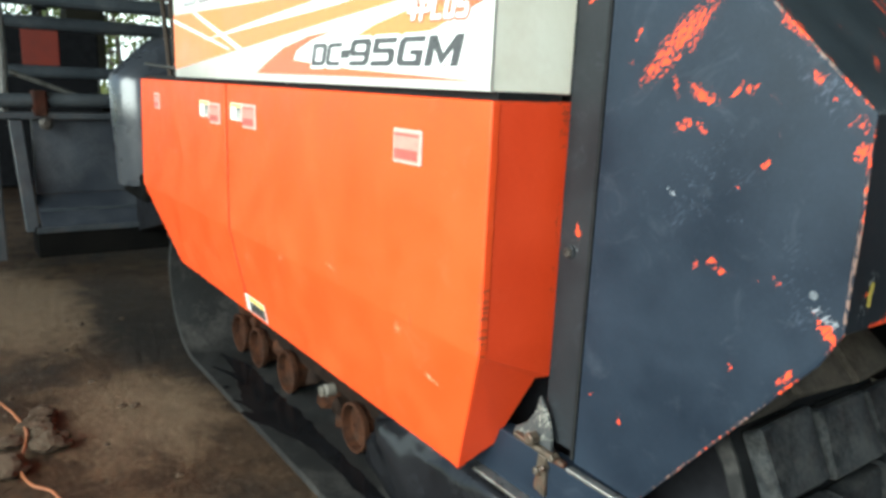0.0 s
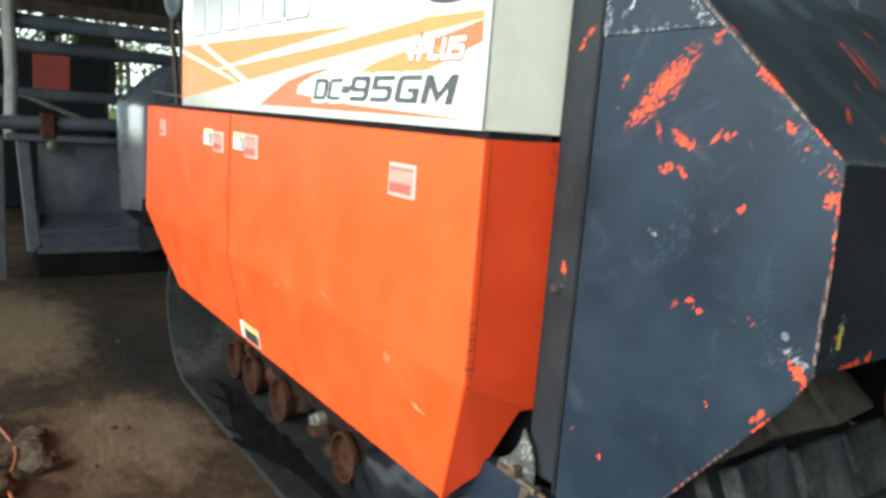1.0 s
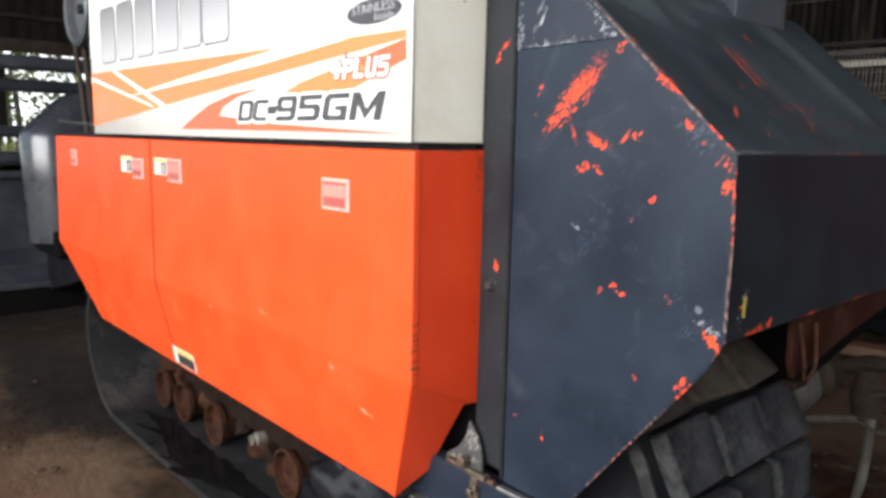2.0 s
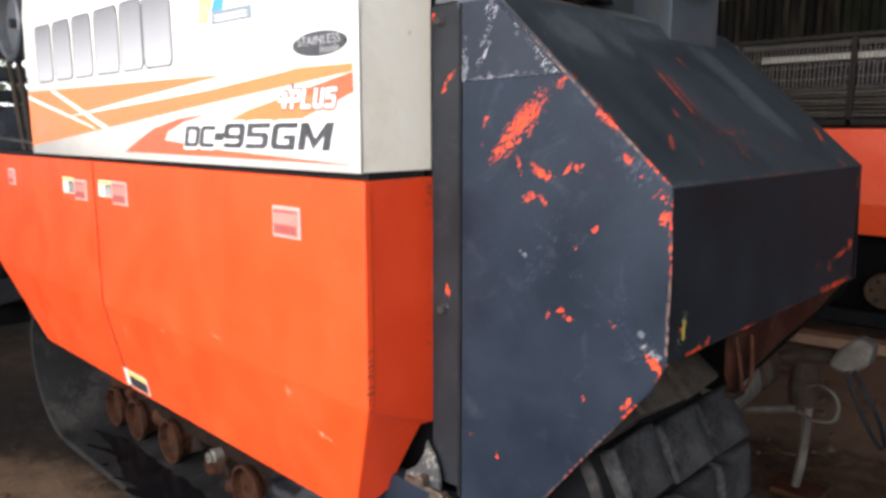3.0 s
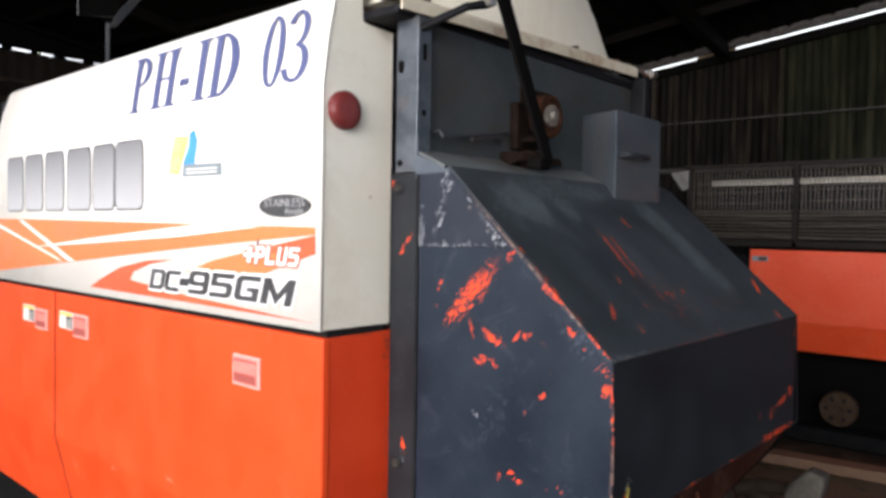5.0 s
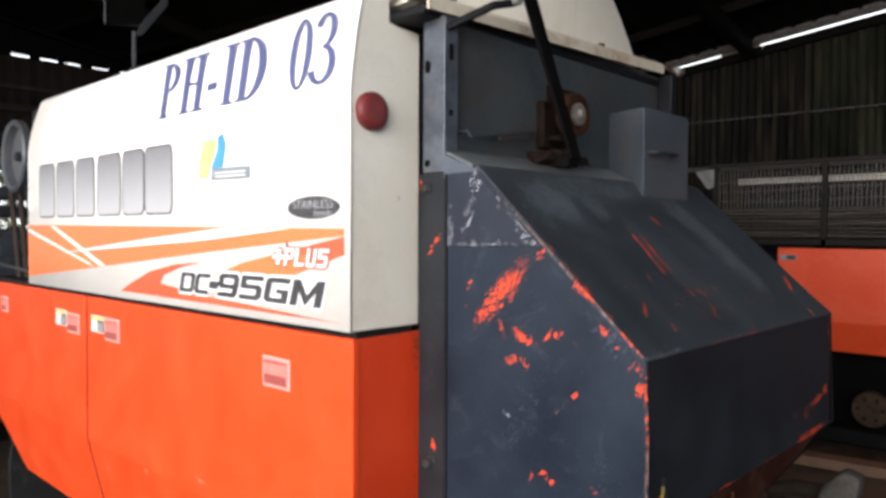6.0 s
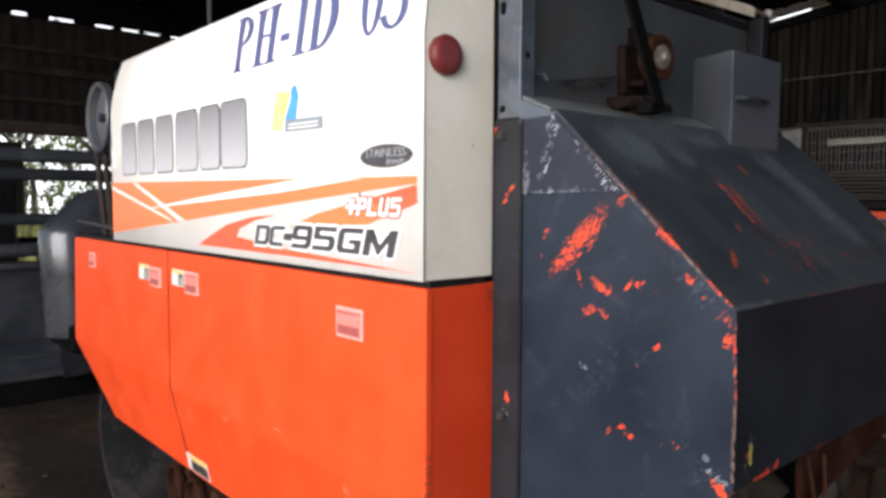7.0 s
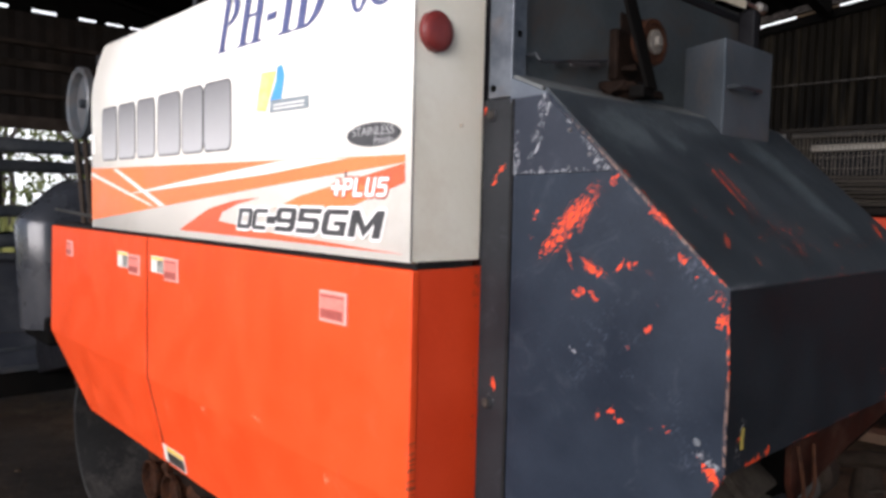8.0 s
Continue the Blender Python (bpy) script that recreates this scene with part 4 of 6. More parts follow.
def bars(name, glyphs, shear, y, material, parent, spread=0.0, lean=0.0, label=""):
    """Letters on the side of the machine; spread widens them into an outline, lean tips them over a sloping sheet."""
    bm = bmesh.new()
    layer = 0
    base = min(g[3] for g in glyphs)
    shifts = [(0, 0)] if spread == 0 else [(spread * math.cos(a), spread * math.sin(a)) for a in (math.pi * k / 4 for k in range(8))]
    for dx, dz in shifts:
        for key, x0, x1, z0, z1 in glyphs:
            for outer, inner in LETTERS[key]:
                layer += 1
                out = y - 0.000006 * layer

                def at(p):
                    z = z0 + (z1 - z0) * p[1] + dz
                    return (x0 + (x1 - x0) * p[0] + dx + shear * (z - z0), out + lean * max(0.0, z - base), z)
                a, b = [bm.verts.new(at(p)) for p in outer], [bm.verts.new(at(p)) for p in inner]
                for k in range(len(a) - 1):
                    bm.faces.new((a[k], a[k + 1], b[k + 1], b[k]))
    ob = part(name, bm, material, parent, label)
    ob.modifiers.new("thickness", "SOLIDIFY").thickness = 0.0004
    return ob


def rounded(x0, x1, z0, z1, r):
    """The outline of a box with rounded corners."""
    rx = r * 0.75
    out = []
    for cx, cz, a0 in ((x1 - rx, z0 + r, 270), (x1 - rx, z1 - r, 0), (x0 + rx, z1 - r, 90), (x0 + rx, z0 + r, 180)):
        out += [(cx + rx * math.cos(radians(a0 + 18 * k)), cz + r * math.sin(radians(a0 + 18 * k))) for k in range(6)]
    return out


def decal(name, corners, depth, material, parent, label="", y=WHITE):
    return part(name, slab([(x, y - depth, z) for x, z in corners], (0, depth, 0)), material, parent, label)


def combine():
    c = thing("combine_harvester", (-1.0, 0.6, 0), "orange, cream and dark grey tracked combine harvester parked in a shed", "combine harvester")

    # lower doors
    front = part("front_door", door_skin(FRONT, SPLIT - 0.012, FRONT - 0.035, -2.19, SPLIT + 0.013), orange_door, c, "glossy orange steel door")
    rear = part("rear_door", door_skin(SPLIT + 0.007, 0.0, SPLIT + 0.007, SPLIT + 0.036, -0.125), orange_door, c, "glossy orange steel door")
    latch(front, -2.285, -2.205, 1.247, 1.313)
    latch(front, -1.545, -1.441, 1.232, 1.302)
    warning_label(front, -1.66, -1.556, 1.25, 1.306)
    latch(rear, -1.228, -1.118, 1.237, 1.311)
    warning_label(rear, -1.338, -1.234, 1.256, 1.31)
    latch(rear, -0.322, -0.214, 1.228, 1.3)
    lean = INSET / (CREASE - BOTTOM)

    def lower(x, z, out):
        return (x, (CREASE - z) * lean - out, z)
    stick = part("floor_label", slab([lower(x, z, 0.002) for x, z in ((-1.365, 0.598), (-1.19, 0.598), (-1.19, 0.66), (-1.365, 0.66))], (0, 0.002, 0)), label_white, rear, "small white, yellow and black sticker on orange paint")
    part("label_text", slab([lower(x, z, 0.003) for x, z in ((-1.33, 0.602), (-1.195, 0.602), (-1.195, 0.64), (-1.33, 0.64))], (0, 0.001, 0)), label_black, stick)
    part("label_heading", slab([lower(x, z, 0.003) for x, z in ((-1.33, 0.643), (-1.195, 0.643), (-1.195, 0.657), (-1.33, 0.657))], (0, 0.001, 0)), label_yellow, stick)

    # end of the orange skirt, turned in towards the machine
    bm = bmesh.new()
    pts = [(-0.002, 0.003, TOP), (0.006, 0.196, TOP + 0.002), (0.002, 0.196, 0.9), (-0.004, 0.196, 0.815), (-0.016, 0.165, 0.812), (-0.085, 0.125, 0.645), (-0.125, INSET, BOTTOM), (-0.002, 0.003, CREASE)]
    v = [bm.verts.new(p) for p in pts]
    w = [bm.verts.new((x - 0.012, y, z)) for x, y, z in pts]
    for q in (v, w):
        bm.faces.new((q[0], q[1], q[2], q[7]))
        bm.faces.new((q[7], q[2], q[3], q[4]))
        bm.faces.new((q[7], q[4], q[5], q[6]))
    for k in range(8):
        bm.faces.new((v[k], v[(k + 1) % 8], w[(k + 1) % 8], w[k]))
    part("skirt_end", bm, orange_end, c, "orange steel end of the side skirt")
    part("seam_strip", block(FRONT + 0.05, -0.003, 0.014, 0.17, TOP + 0.001, TOP + 0.017), seam, c)
    part("inner_frame", block(FRONT + 0.05, -0.16, 0.075, 0.11, 0.64, TOP - 0.01, 0.004), black_paint, c)
    part("door_gap", block(SPLIT - 0.012, SPLIT + 0.007, 0.007, 0.03, CREASE, TOP - 0.004), seam, c)
    part("door_gap", slab([(SPLIT - 0.012, 0.005, CREASE), (SPLIT + 0.007, 0.005, CREASE), (SPLIT + 0.036, INSET + 0.005, BOTTOM + 0.004), (SPLIT + 0.013, INSET + 0.005, BOTTOM + 0.004)], (0, 0.026, 0)), seam, c)

    # upper cream cover: upright side, leaning in near its rounded top
    prof = [(0.0, 1.383), (0.0, 1.88), (0.006, 1.93), (0.016, 2.0), (0.028, 2.055)] + [(0.062 + 0.034 * math.cos(radians(a)), 2.055 + 0.032 * math.sin(radians(a))) for a in range(165, 60, -15)] + [(0.14, 2.093), (0.3, 2.11)]
    bm = bmesh.new()
    n = len(prof)
    xs = [-1.945, -1.925, 0.0]
    rows = [[bm.verts.new((x + (0.055 * max(0, z - 1.95) / 0.13 if k < 2 else 0), y + WHITE + (0.008 if k == 0 else 0), z)) for y, z in prof] for k, x in enumerate(xs)]
    for a, b in zip(rows, rows[1:]):
        for k in range(n - 1):
            bm.faces.new((a[k], a[k + 1], b[k + 1], b[k]))
    cover = smooth(part("upper_cover", bm, cream_paint, c, "cream-white sheet metal side cover with decals"), 50)
    cover.modifiers.new("thickness", "SOLIDIFY").thickness = 0.006
    end = [(y + WHITE + 0.0025, z) for y, z in prof[:-2]] + [(0.1, 2.085), (0.102, 2.03), (0.19, 2.022), (0.19, 1.383)]
    part("cover_end", slab([(-0.012, y, z) for y, z in end], (0.0105, 0, 0), 0.003), cream_end, c, "cream sheet metal end of the side cover")
    lamp = part("tail_lamp", spun([(0.0, 0.0), (0.0395, 0.0), (0.0395, 0.012), (0.038, 0.015), (0.036, 0.015)], (0.0, 0.045, 1.835), "x"), lens_dark, c, "round red tail lamp")
    smooth(part("lens", spun([(0.038, 0.01), (0.0375, 0.014), (0.033, 0.018), (0.02, 0.0195), (0.0, 0.02)], (0.0, 0.045, 1.835), "x"), lens_red, lamp, "round red plastic lens"), 60)
    part("rivet", spun([(0.004, 0), (0.0035, 0.002), (0.0, 0.003)], (0.005, 0.12, 1.66), "x", 10), cream_rusty, c)

    # decals on the cream side
    decal("stripe_band", [(-1.925, 1.607), (-0.017, 1.594), (-0.017, 1.579), (-0.58, 1.532), (-1.922, 1.41)], 0.0012, decal_orange, cover, "orange tapering stripe decal")
    decal("stripe_glint", [(-1.576, 1.508), (-1.09, 1.55), (-0.487, 1.5955), (-0.203, 1.5935), (-0.581, 1.563), (-1.09, 1.535)], 0.0018, decal_pale, cover)
    decal("stripe_glint", [(-1.923, 1.594), (-1.922, 1.581), (-1.3, 1.469), (-1.335, 1.482)], 0.0024, decal_pale, cover)
    decal("stripe_glint", [(-1.683, 1.601), (-1.644, 1.602), (-1.196, 1.476), (-1.247, 1.474)], 0.003, decal_pale, cover)
    decal("stripe_wedge", [(-0.017, 1.577), (-0.016, 1.54), (-0.187, 1.492), (-0.529, 1.477), (-0.4, 1.512)], 0.0012, decal_orange, cover)
    decal("stripe_tip", [(-0.017, 1.5775), (-0.016, 1.5405), (-0.1, 1.516), (-0.19, 1.548)], 0.0018, decal_red, cover)
    decal("stripe_swoosh", [(-0.595, 1.506), (-0.735, 1.497), (-0.89, 1.472), (-1.017, 1.431), (-1.089, 1.404), (-0.511, 1.402), (-0.02, 1.399),
                            (-0.512, 1.418), (-0.828, 1.44), (-0.809, 1.463), (-0.716, 1.488)], 0.0012, decal_red, cover, "red curved swoosh decal")
    model = [("D", -0.714, -0.638), ("C", -0.634, -0.562), ("9", -0.519, -0.425), ("5", -0.416, -0.322), ("G", -0.311, -0.217), ("M", -0.205, -0.092)]
    for g in [(g, a, b, 1.425, 1.478 if g in "DC" else 1.483) for g, a, b in model] + [("-", -0.556, -0.511, 1.442, 1.461)]:
        bars("letter_outline", [g], 0.33, WHITE - 0.0022, decal_white, cover, spread=0.0065)
        bars("letter", [g], 0.33, WHITE - 0.0034, decal_dark, cover, label="dark grey slanted model letter")
    plus = [("P", -0.227, -0.194), ("L", -0.188, -0.154), ("U", -0.146, -0.113), ("S", -0.106, -0.072)]
    sign = [("+", -0.272, -0.228, 1.513, 1.548)]
    for g in [(g, a, b, 1.511, 1.551) for g, a, b in plus] + sign:
        bars("letter_outline", [g], 0.24, WHITE - 0.0022, plus_rim, cover, spread=0.0042)
        bars("letter", [g], 0.24, WHITE - 0.0034, decal_white, cover, label="white red-rimmed letter")
    decal("plus_tick", [(-0.218, 1.55), (-0.215, 1.548), (-0.2135, 1.566), (-0.2165, 1.566)], 0.003, decal_dark, cover)
    oval = decal("oval_badge", [(-0.122 + 0.091 * math.cos(2 * math.pi * k / 40), 1.6385 + 0.0245 * math.sin(2 * math.pi * k / 40)) for k in range(40)], 0.0015, decal_dark, cover, "dark grey oval sticker with white words")
    lettering("badge_lettering", "STAINLESS", -0.192, -0.052, 1.637, 1.654, WHITE - 0.0018, badge_white, oval, swell=-0.014)
    lettering("badge_lettering", "Inside", -0.118, -0.055, 1.6195, 1.635, WHITE - 0.0018, badge_white, oval, 0.3, swell=-0.014)
    # maker's word, as plain blocks
    edges = [(-1.8, -1.64), (-1.625, -1.46), (-1.445, -1.285), (-1.265, -1.085), (-1.075, -0.925), (-0.925, -0.752)]
    for a, b in edges:
        rim = decal("emblem_block", rounded(a, b, 1.632, 1.826, 0.03), 0.0012, decal_grey, cover, "plain rounded grey emblem block fading to pale")
        decal("emblem_face", rounded(a + 0.007, b - 0.007, 1.637, 1.821, 0.024), 0.0018, emblem_fade, rim)
    decal("dealer_patch", [(-0.615, 1.725), (-0.565, 1.72), (-0.515, 1.815), (-0.59, 1.818)], 0.0012, pale_yellow, cover, "small yellow, blue and grey sticker")
    decal("dealer_patch", [(-0.545, 1.745), (-0.49, 1.745), (-0.475, 1.8), (-0.49, 1.828), (-0.512, 1.822), (-0.515, 1.79)], 0.0018, decal_cyan, cover)
    decal("dealer_patch", [(-0.46, 1.755), (-0.385, 1.752), (-0.39, 1.8), (-0.455, 1.8)], 0.0012, decal_pale_blue, cover)
    strip = decal("dealer_bar", [(-0.545, 1.715), (-0.367, 1.713), (-0.368, 1.742), (-0.54, 1.745)], 0.0024, dealer_grey, cover)
    for k in range(2):
        decal("bar_line", [(-0.525, 1.721 + 0.009 * k), (-0.385, 1.7195 + 0.009 * k), (-0.385, 1.7235 + 0.009 * k), (-0.525, 1.725 + 0.009 * k)], 0.003, decal_pale, strip)
    fleet = [("p", -0.843, -0.745), ("h", -0.728, -0.594), ("-", -0.578, -0.533), ("i", -0.511, -0.447), ("d", -0.437, -0.318), ("0", -0.22, -0.145), ("3", -0.134, -0.055)]
    for g, a, b in fleet:
        bars("letter", [(g, a, b, 1.945, 1.963) if g == "-" else (g, a, b, 1.898, 2.05)], 0.02, WHITE - 0.0006 + (0.006 if g == "-" else 0), decal_blue, cover, lean=0.14, label="blue painted slanted serif letter")

    # post, chute side, slope and rear
    # black strip painted in for the shaded gap between post and chute
    part("post_gap_line", block(0.1205, 0.1275, 0.1425, 0.15, 0.7, 1.706), seam, c)
    part("rear_post", block(0.036, 0.12, 0.152, 0.2, 0.71, 1.712, 0.004), post_wear, c, "dark grey steel corner post with chipped paint")
    ch = block(0.05, 0.112, 0.15, 0.156, 1.712, 2.035, 0.002)
    block(0.05, 0.056, 0.156, 0.2, 1.712, 2.035, bm=ch)
    block(0.106, 0.112, 0.156, 0.19, 1.712, 2.035, bm=ch)
    channel = part("post_channel", ch, grey_light, c, "bare grey steel channel with bolt holes")
    for z, tall in ((1.732, 0.007), (1.934, 0.013)):
        ring = [(0.064 + 0.0075 * math.cos(radians(a)), z + (tall - 0.0075) * (1 if 0 <= a <= 180 else -1) + 0.0075 * math.sin(radians(a))) for a in range(0, 360, 20)]
        part("bolt_hole", slab([(x, 0.1478, zz) for x, zz in ring], (0, 0.003, 0)), deep_black, channel)
    for z0, z1 in ((1.945, 1.978), (1.83, 1.842)):
        part("flange_slot", block(0.1118, 0.1126, 0.164, 0.176, z0, z1), deep_black, channel)
    for x, z in ((0.066, 1.096), (0.06, 1.68)):
        part("bolt", spun([(0.0105, 0.01), (0.0105, 0.0), (0.008, -0.003), (0.006, -0.003), (0.005, -0.001), (0.0, -0.001)], (x, 0.146, z), "y", 6), bolt_dark, c)
        part("washer", spun([(0.015, 0.006), (0.015, 0.0), (0.009, -0.001), (0.0, -0.001)], (x, 0.1495, z), "y", 18), post_wear, c)
    side = [(0.1275, 1.707), (0.206, 1.709), (0.571, 1.378), (0.575, 1.092), (0.55, 1.043), (0.276, 0.69), (0.129, 0.695)]
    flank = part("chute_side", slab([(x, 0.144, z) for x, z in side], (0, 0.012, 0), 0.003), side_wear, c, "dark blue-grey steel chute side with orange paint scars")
    part("side_rim", tube([(0.206, 0.147, 1.709), (0.357, 0.147, 1.572), (0.571, 0.147, 1.378), (0.575, 0.147, 1.235), (0.575, 0.147, 1.092), (0.55, 0.147, 1.043), (0.41, 0.147, 0.863), (0.276, 0.147, 0.69)], 0.0027, 8), edge_wear, c, "chipped chute rim showing orange and bare metal")
    plate = part("chute_plate", slab([(x, 0.1405, z) for x, z in ((0.13, 1.559), (0.13, 1.705), (0.206, 1.7075), (0.359, 1.563))], (0, 0.0034, 0), 0.0012), plate_wear, c, "riveted grey plate with scratched corners")
    for x, z in ((0.14, 1.57), (0.2, 1.57), (0.265, 1.57), (0.33, 1.57), (0.14, 1.64), (0.2, 1.625), (0.22, 1.685), (0.265, 1.637), (0.31, 1.592)):
        part("rivet", spun([(0.004, 0.0), (0.0035, -0.002), (0.0, -0.003)], (x, 0.1405, z), "y", 10), grey_light, plate)
    part("screw", spun([(0.0065, 0.0), (0.006, -0.0015), (0.0045, -0.0015), (0.004, -0.0004), (0.0, -0.0004)], (0.531, 0.144, 1.135), "y", 14), screw_ring, flank)
    W0, W1 = 0.15, 1.165
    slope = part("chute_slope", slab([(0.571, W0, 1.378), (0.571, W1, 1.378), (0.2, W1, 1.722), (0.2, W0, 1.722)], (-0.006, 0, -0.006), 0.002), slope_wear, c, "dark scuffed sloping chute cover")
    # dust on the ledge; its paleness also paints light on the up-facing sheet
    part("chute_ledge", slab([(0.2, W0 - 0.01, 1.722), (0.2, W1, 1.722), (0.094, W1, 1.762), (0.094, W0 + 0.01, 1.762)], (-0.003, 0, -0.006), 0.001), lit_ledge_dust, c, "dusty grey ledge with the light on it painted pale")
    part("chute_gusset", slab([(0.112, 0.148, 1.7), (0.214, 0.148, 1.708), (0.112, 0.148, 1.748)], (0, 0.006, 0), 0.001), grey_light2, c)
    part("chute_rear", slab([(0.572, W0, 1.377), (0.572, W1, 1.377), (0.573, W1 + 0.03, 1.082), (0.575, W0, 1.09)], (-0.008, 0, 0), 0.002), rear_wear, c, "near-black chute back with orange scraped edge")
    part("paint_mark", slab([(0.577, 0.196, 1.124), (0.577, 0.204, 1.123), (0.577, 0.203, 1.14), (0.577, 0.207, 1.156), (0.577, 0.199, 1.158), (0.577, 0.195, 1.142)], (0.0006, 0, 0)), mark_yellow, c, "small yellow paint mark")
    # grey far side coloured near-black, shade put into the sheet
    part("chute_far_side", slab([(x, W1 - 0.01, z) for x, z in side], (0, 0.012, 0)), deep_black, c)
    part("chute_floor", slab([(0.56, W0 + 0.01, 1.08), (0.56, W1 - 0.01, 1.08), (0.2, W1 - 0.01, 1.15), (0.2, W0 + 0.01, 1.15)], (0, 0, 0.006)), black_paint, c)
    # rusty bracket below the chute
    part("chute_bracket", slab([(0.56, 0.44, 1.078), (0.56, 1.16, 1.082), (0.555, 0.98, 1.035), (0.55, 0.77, 1.002), (0.545, 0.5, 0.95), (0.55, 0.47, 0.99)], (-0.012, 0, 0.0), 0.002), rust_paint, c, "rusty red-brown bracket plate")
    part("bracket_loop", tube(bezier([(0.563, 0.46, 1.07), (0.57, 0.475, 1.0), (0.565, 0.5, 0.955), (0.57, 0.53, 0.98), (0.563, 0.535, 1.06)], 8), 0.004, 8), rust, c, "thin rusty wire loop")
    part("bracket_tab", block(0.535, 0.56, 0.48, 0.53, 0.936, 0.95, 0.003), rust_dark, c)

    # recess above the chute
    part("recess_wall", block(0.08, 0.095, 0.16, 1.24, 1.6, 2.06, 0.002), recess_paint, c, "grey steel back wall under the cream lid")
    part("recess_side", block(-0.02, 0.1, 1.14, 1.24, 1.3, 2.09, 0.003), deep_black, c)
    part("far_post", block(0.1, 0.145, 1.1, 1.135, 1.7, 2.06, 0.004), black_paint, c)
    box = part("gear_box_cover", slab([(0.09, 0.832, 1.68), (0.245, 0.744, 1.672), (0.245, 1.003, 1.672), (0.09, 1.003, 1.68)], (0, 0, 0.236), 0.006), box_paint, c, "grey sheet metal box with a handle")
    part("box_handle", tube(bezier([(0.245, 0.765, 1.793), (0.268, 0.772, 1.793), (0.272, 0.83, 1.794), (0.268, 0.888, 1.795), (0.245, 0.896, 1.795)], 6), 0.0055, 8), grey_paint, box)
    part("grab_rod", tube([(0.09, 0.206, 1.801), (0.124, 0.207, 1.801), (0.13, 0.211, 1.79), (0.13, 0.222, 1.787), (0.13, 0.44, 1.823), (0.12, 0.454, 1.826), (0.09, 0.456, 1.826)], 0.0036, 8), frame_grey, c)
    part("grab_rod", tube([(0.09, 0.302, 1.8), (0.124, 0.302, 1.8), (0.13, 0.308, 1.794), (0.13, 0.41, 1.808), (0.12, 0.422, 1.81), (0.09, 0.424, 1.81)], 0.0036, 8), frame_grey, c)
    part("tensioner_plate", block(0.094, 0.118, 0.49, 0.575, 1.79, 1.905, 0.006), rust_dark, c, "rusty belt tensioner plate")
    part("tensioner_foot", slab([(0.094, 0.52, 1.765), (0.094, 0.66, 1.765), (0.094, 0.645, 1.785), (0.094, 0.6, 1.778), (0.094, 0.53, 1.795)], (0.05, 0, -0.006), 0.004), rust_dark, c, "rust-caked tensioner foot")
    part("rust_plate", block(0.094, 0.099, 0.53, 0.66, 1.8, 1.95, 0.002), rust_dark, c)
    pul = smooth(part("pulley", spun([(0.0, 0.0), (0.05, 0.0), (0.052, 0.006), (0.044, 0.014), (0.052, 0.022), (0.05, 0.03), (0.04, 0.032), (0.036, 0.026), (0.0, 0.026)], (0.165, 0.522, 1.866), "x", 28), rust, c, "rusty pulley with a worn steel hub"))
    smooth(part("hub", spun([(0.026, 0.024), (0.026, 0.034), (0.012, 0.036), (0.01, 0.044), (0.0, 0.045)], (0.165, 0.522, 1.866), "x", 20), cap_mat, pul))
    part("stay_foot", block(0.185, 0.222, 0.44, 0.485, 1.735, 1.762, 0.006), deep_black, c)
    crust = random.Random(5)
    for y, z, r in ((0.45, 1.765, 0.022), (0.49, 1.752, 0.026), (0.525, 1.775, 0.02), (0.505, 1.805, 0.024), (0.54, 1.74, 0.02)):
        one = bmesh.new()
        for k in range(16):
            one.verts.new((0.13 + crust.uniform(-0.03, 0.035), y + crust.uniform(-1, 1) * r, z + crust.uniform(-1, 1) * r * 0.8))
        hull = bmesh.ops.convex_hull(one, input=one.verts)
        bmesh.ops.delete(one, geom=[g for g in hull["geom_interior"] if isinstance(g, bmesh.types.BMVert)], context="VERTS")
        soften(one, 0.002, 1)
        part("tensioner_link", one, rust_dark, c)
    part("stay_bar", slab([(0.222, 0.443, 1.755), (0.222, 0.482, 1.752), (0.215, 0.28, 2.145), (0.215, 0.235, 2.145)], (0.008, 0.004, 0.0), 0.002), deep_black, c, "black flat steel stay bar")
    part("stay_arm", tube([(0.11, 0.16, 2.01), (0.19, 0.21, 2.05), (0.215, 0.25, 2.06)], 0.009, 8), black_paint, c)
    part("stay_bolt", spun([(0.011, 0.0), (0.011, 0.03), (0.0, 0.032)], (0.2, 0.247, 2.062), "x", 8), steel, c)

    # cream lid with rusty flange
    part("lid_flange", sheet([(0.03, 2.075), (0.11, 2.06), (0.114, 2.054), (0.114, 2.034)], lambda u, v, w: Vector((u, w, v + 0.03 * (w - 0.1))), (0.095, 1.1), 0.006), cream_rusty, c, "cream flange with rusty edge")
    part("lid_seal", block(-0.02, 0.1, 0.1, 1.2, 2.03, 2.05, 0.004), black_paint, c)
    dome = [(0.13, 2.075), (0.15, 2.16), (0.2, 2.27), (0.3, 2.39), (0.42, 2.45), (0.56, 2.46), (0.7, 2.41), (0.875, 2.33), (0.985, 2.22), (1.06, 2.13), (1.09, 2.075)]
    smooth(part("drum_lid", slab([(0.04, y, z) for y, z in dome], (-0.24, 0, 0), 0.004), cream_lid, c, "cream domed threshing drum lid"), 30)
    for y in (0.2, 0.5, 0.8, 1.03):
        part("flange_bolt", spun([(0.01, 0.0), (0.01, 0.01), (0.0, 0.012)], (0.085, y, 2.068 + 0.03 * y), "z", 8), rust, c)
    part("hinge_pin", tube([(0.09, 1.08, 2.1), (0.1, 1.2, 2.09), (0.1, 1.23, 2.1)], 0.007, 8), steel, c)
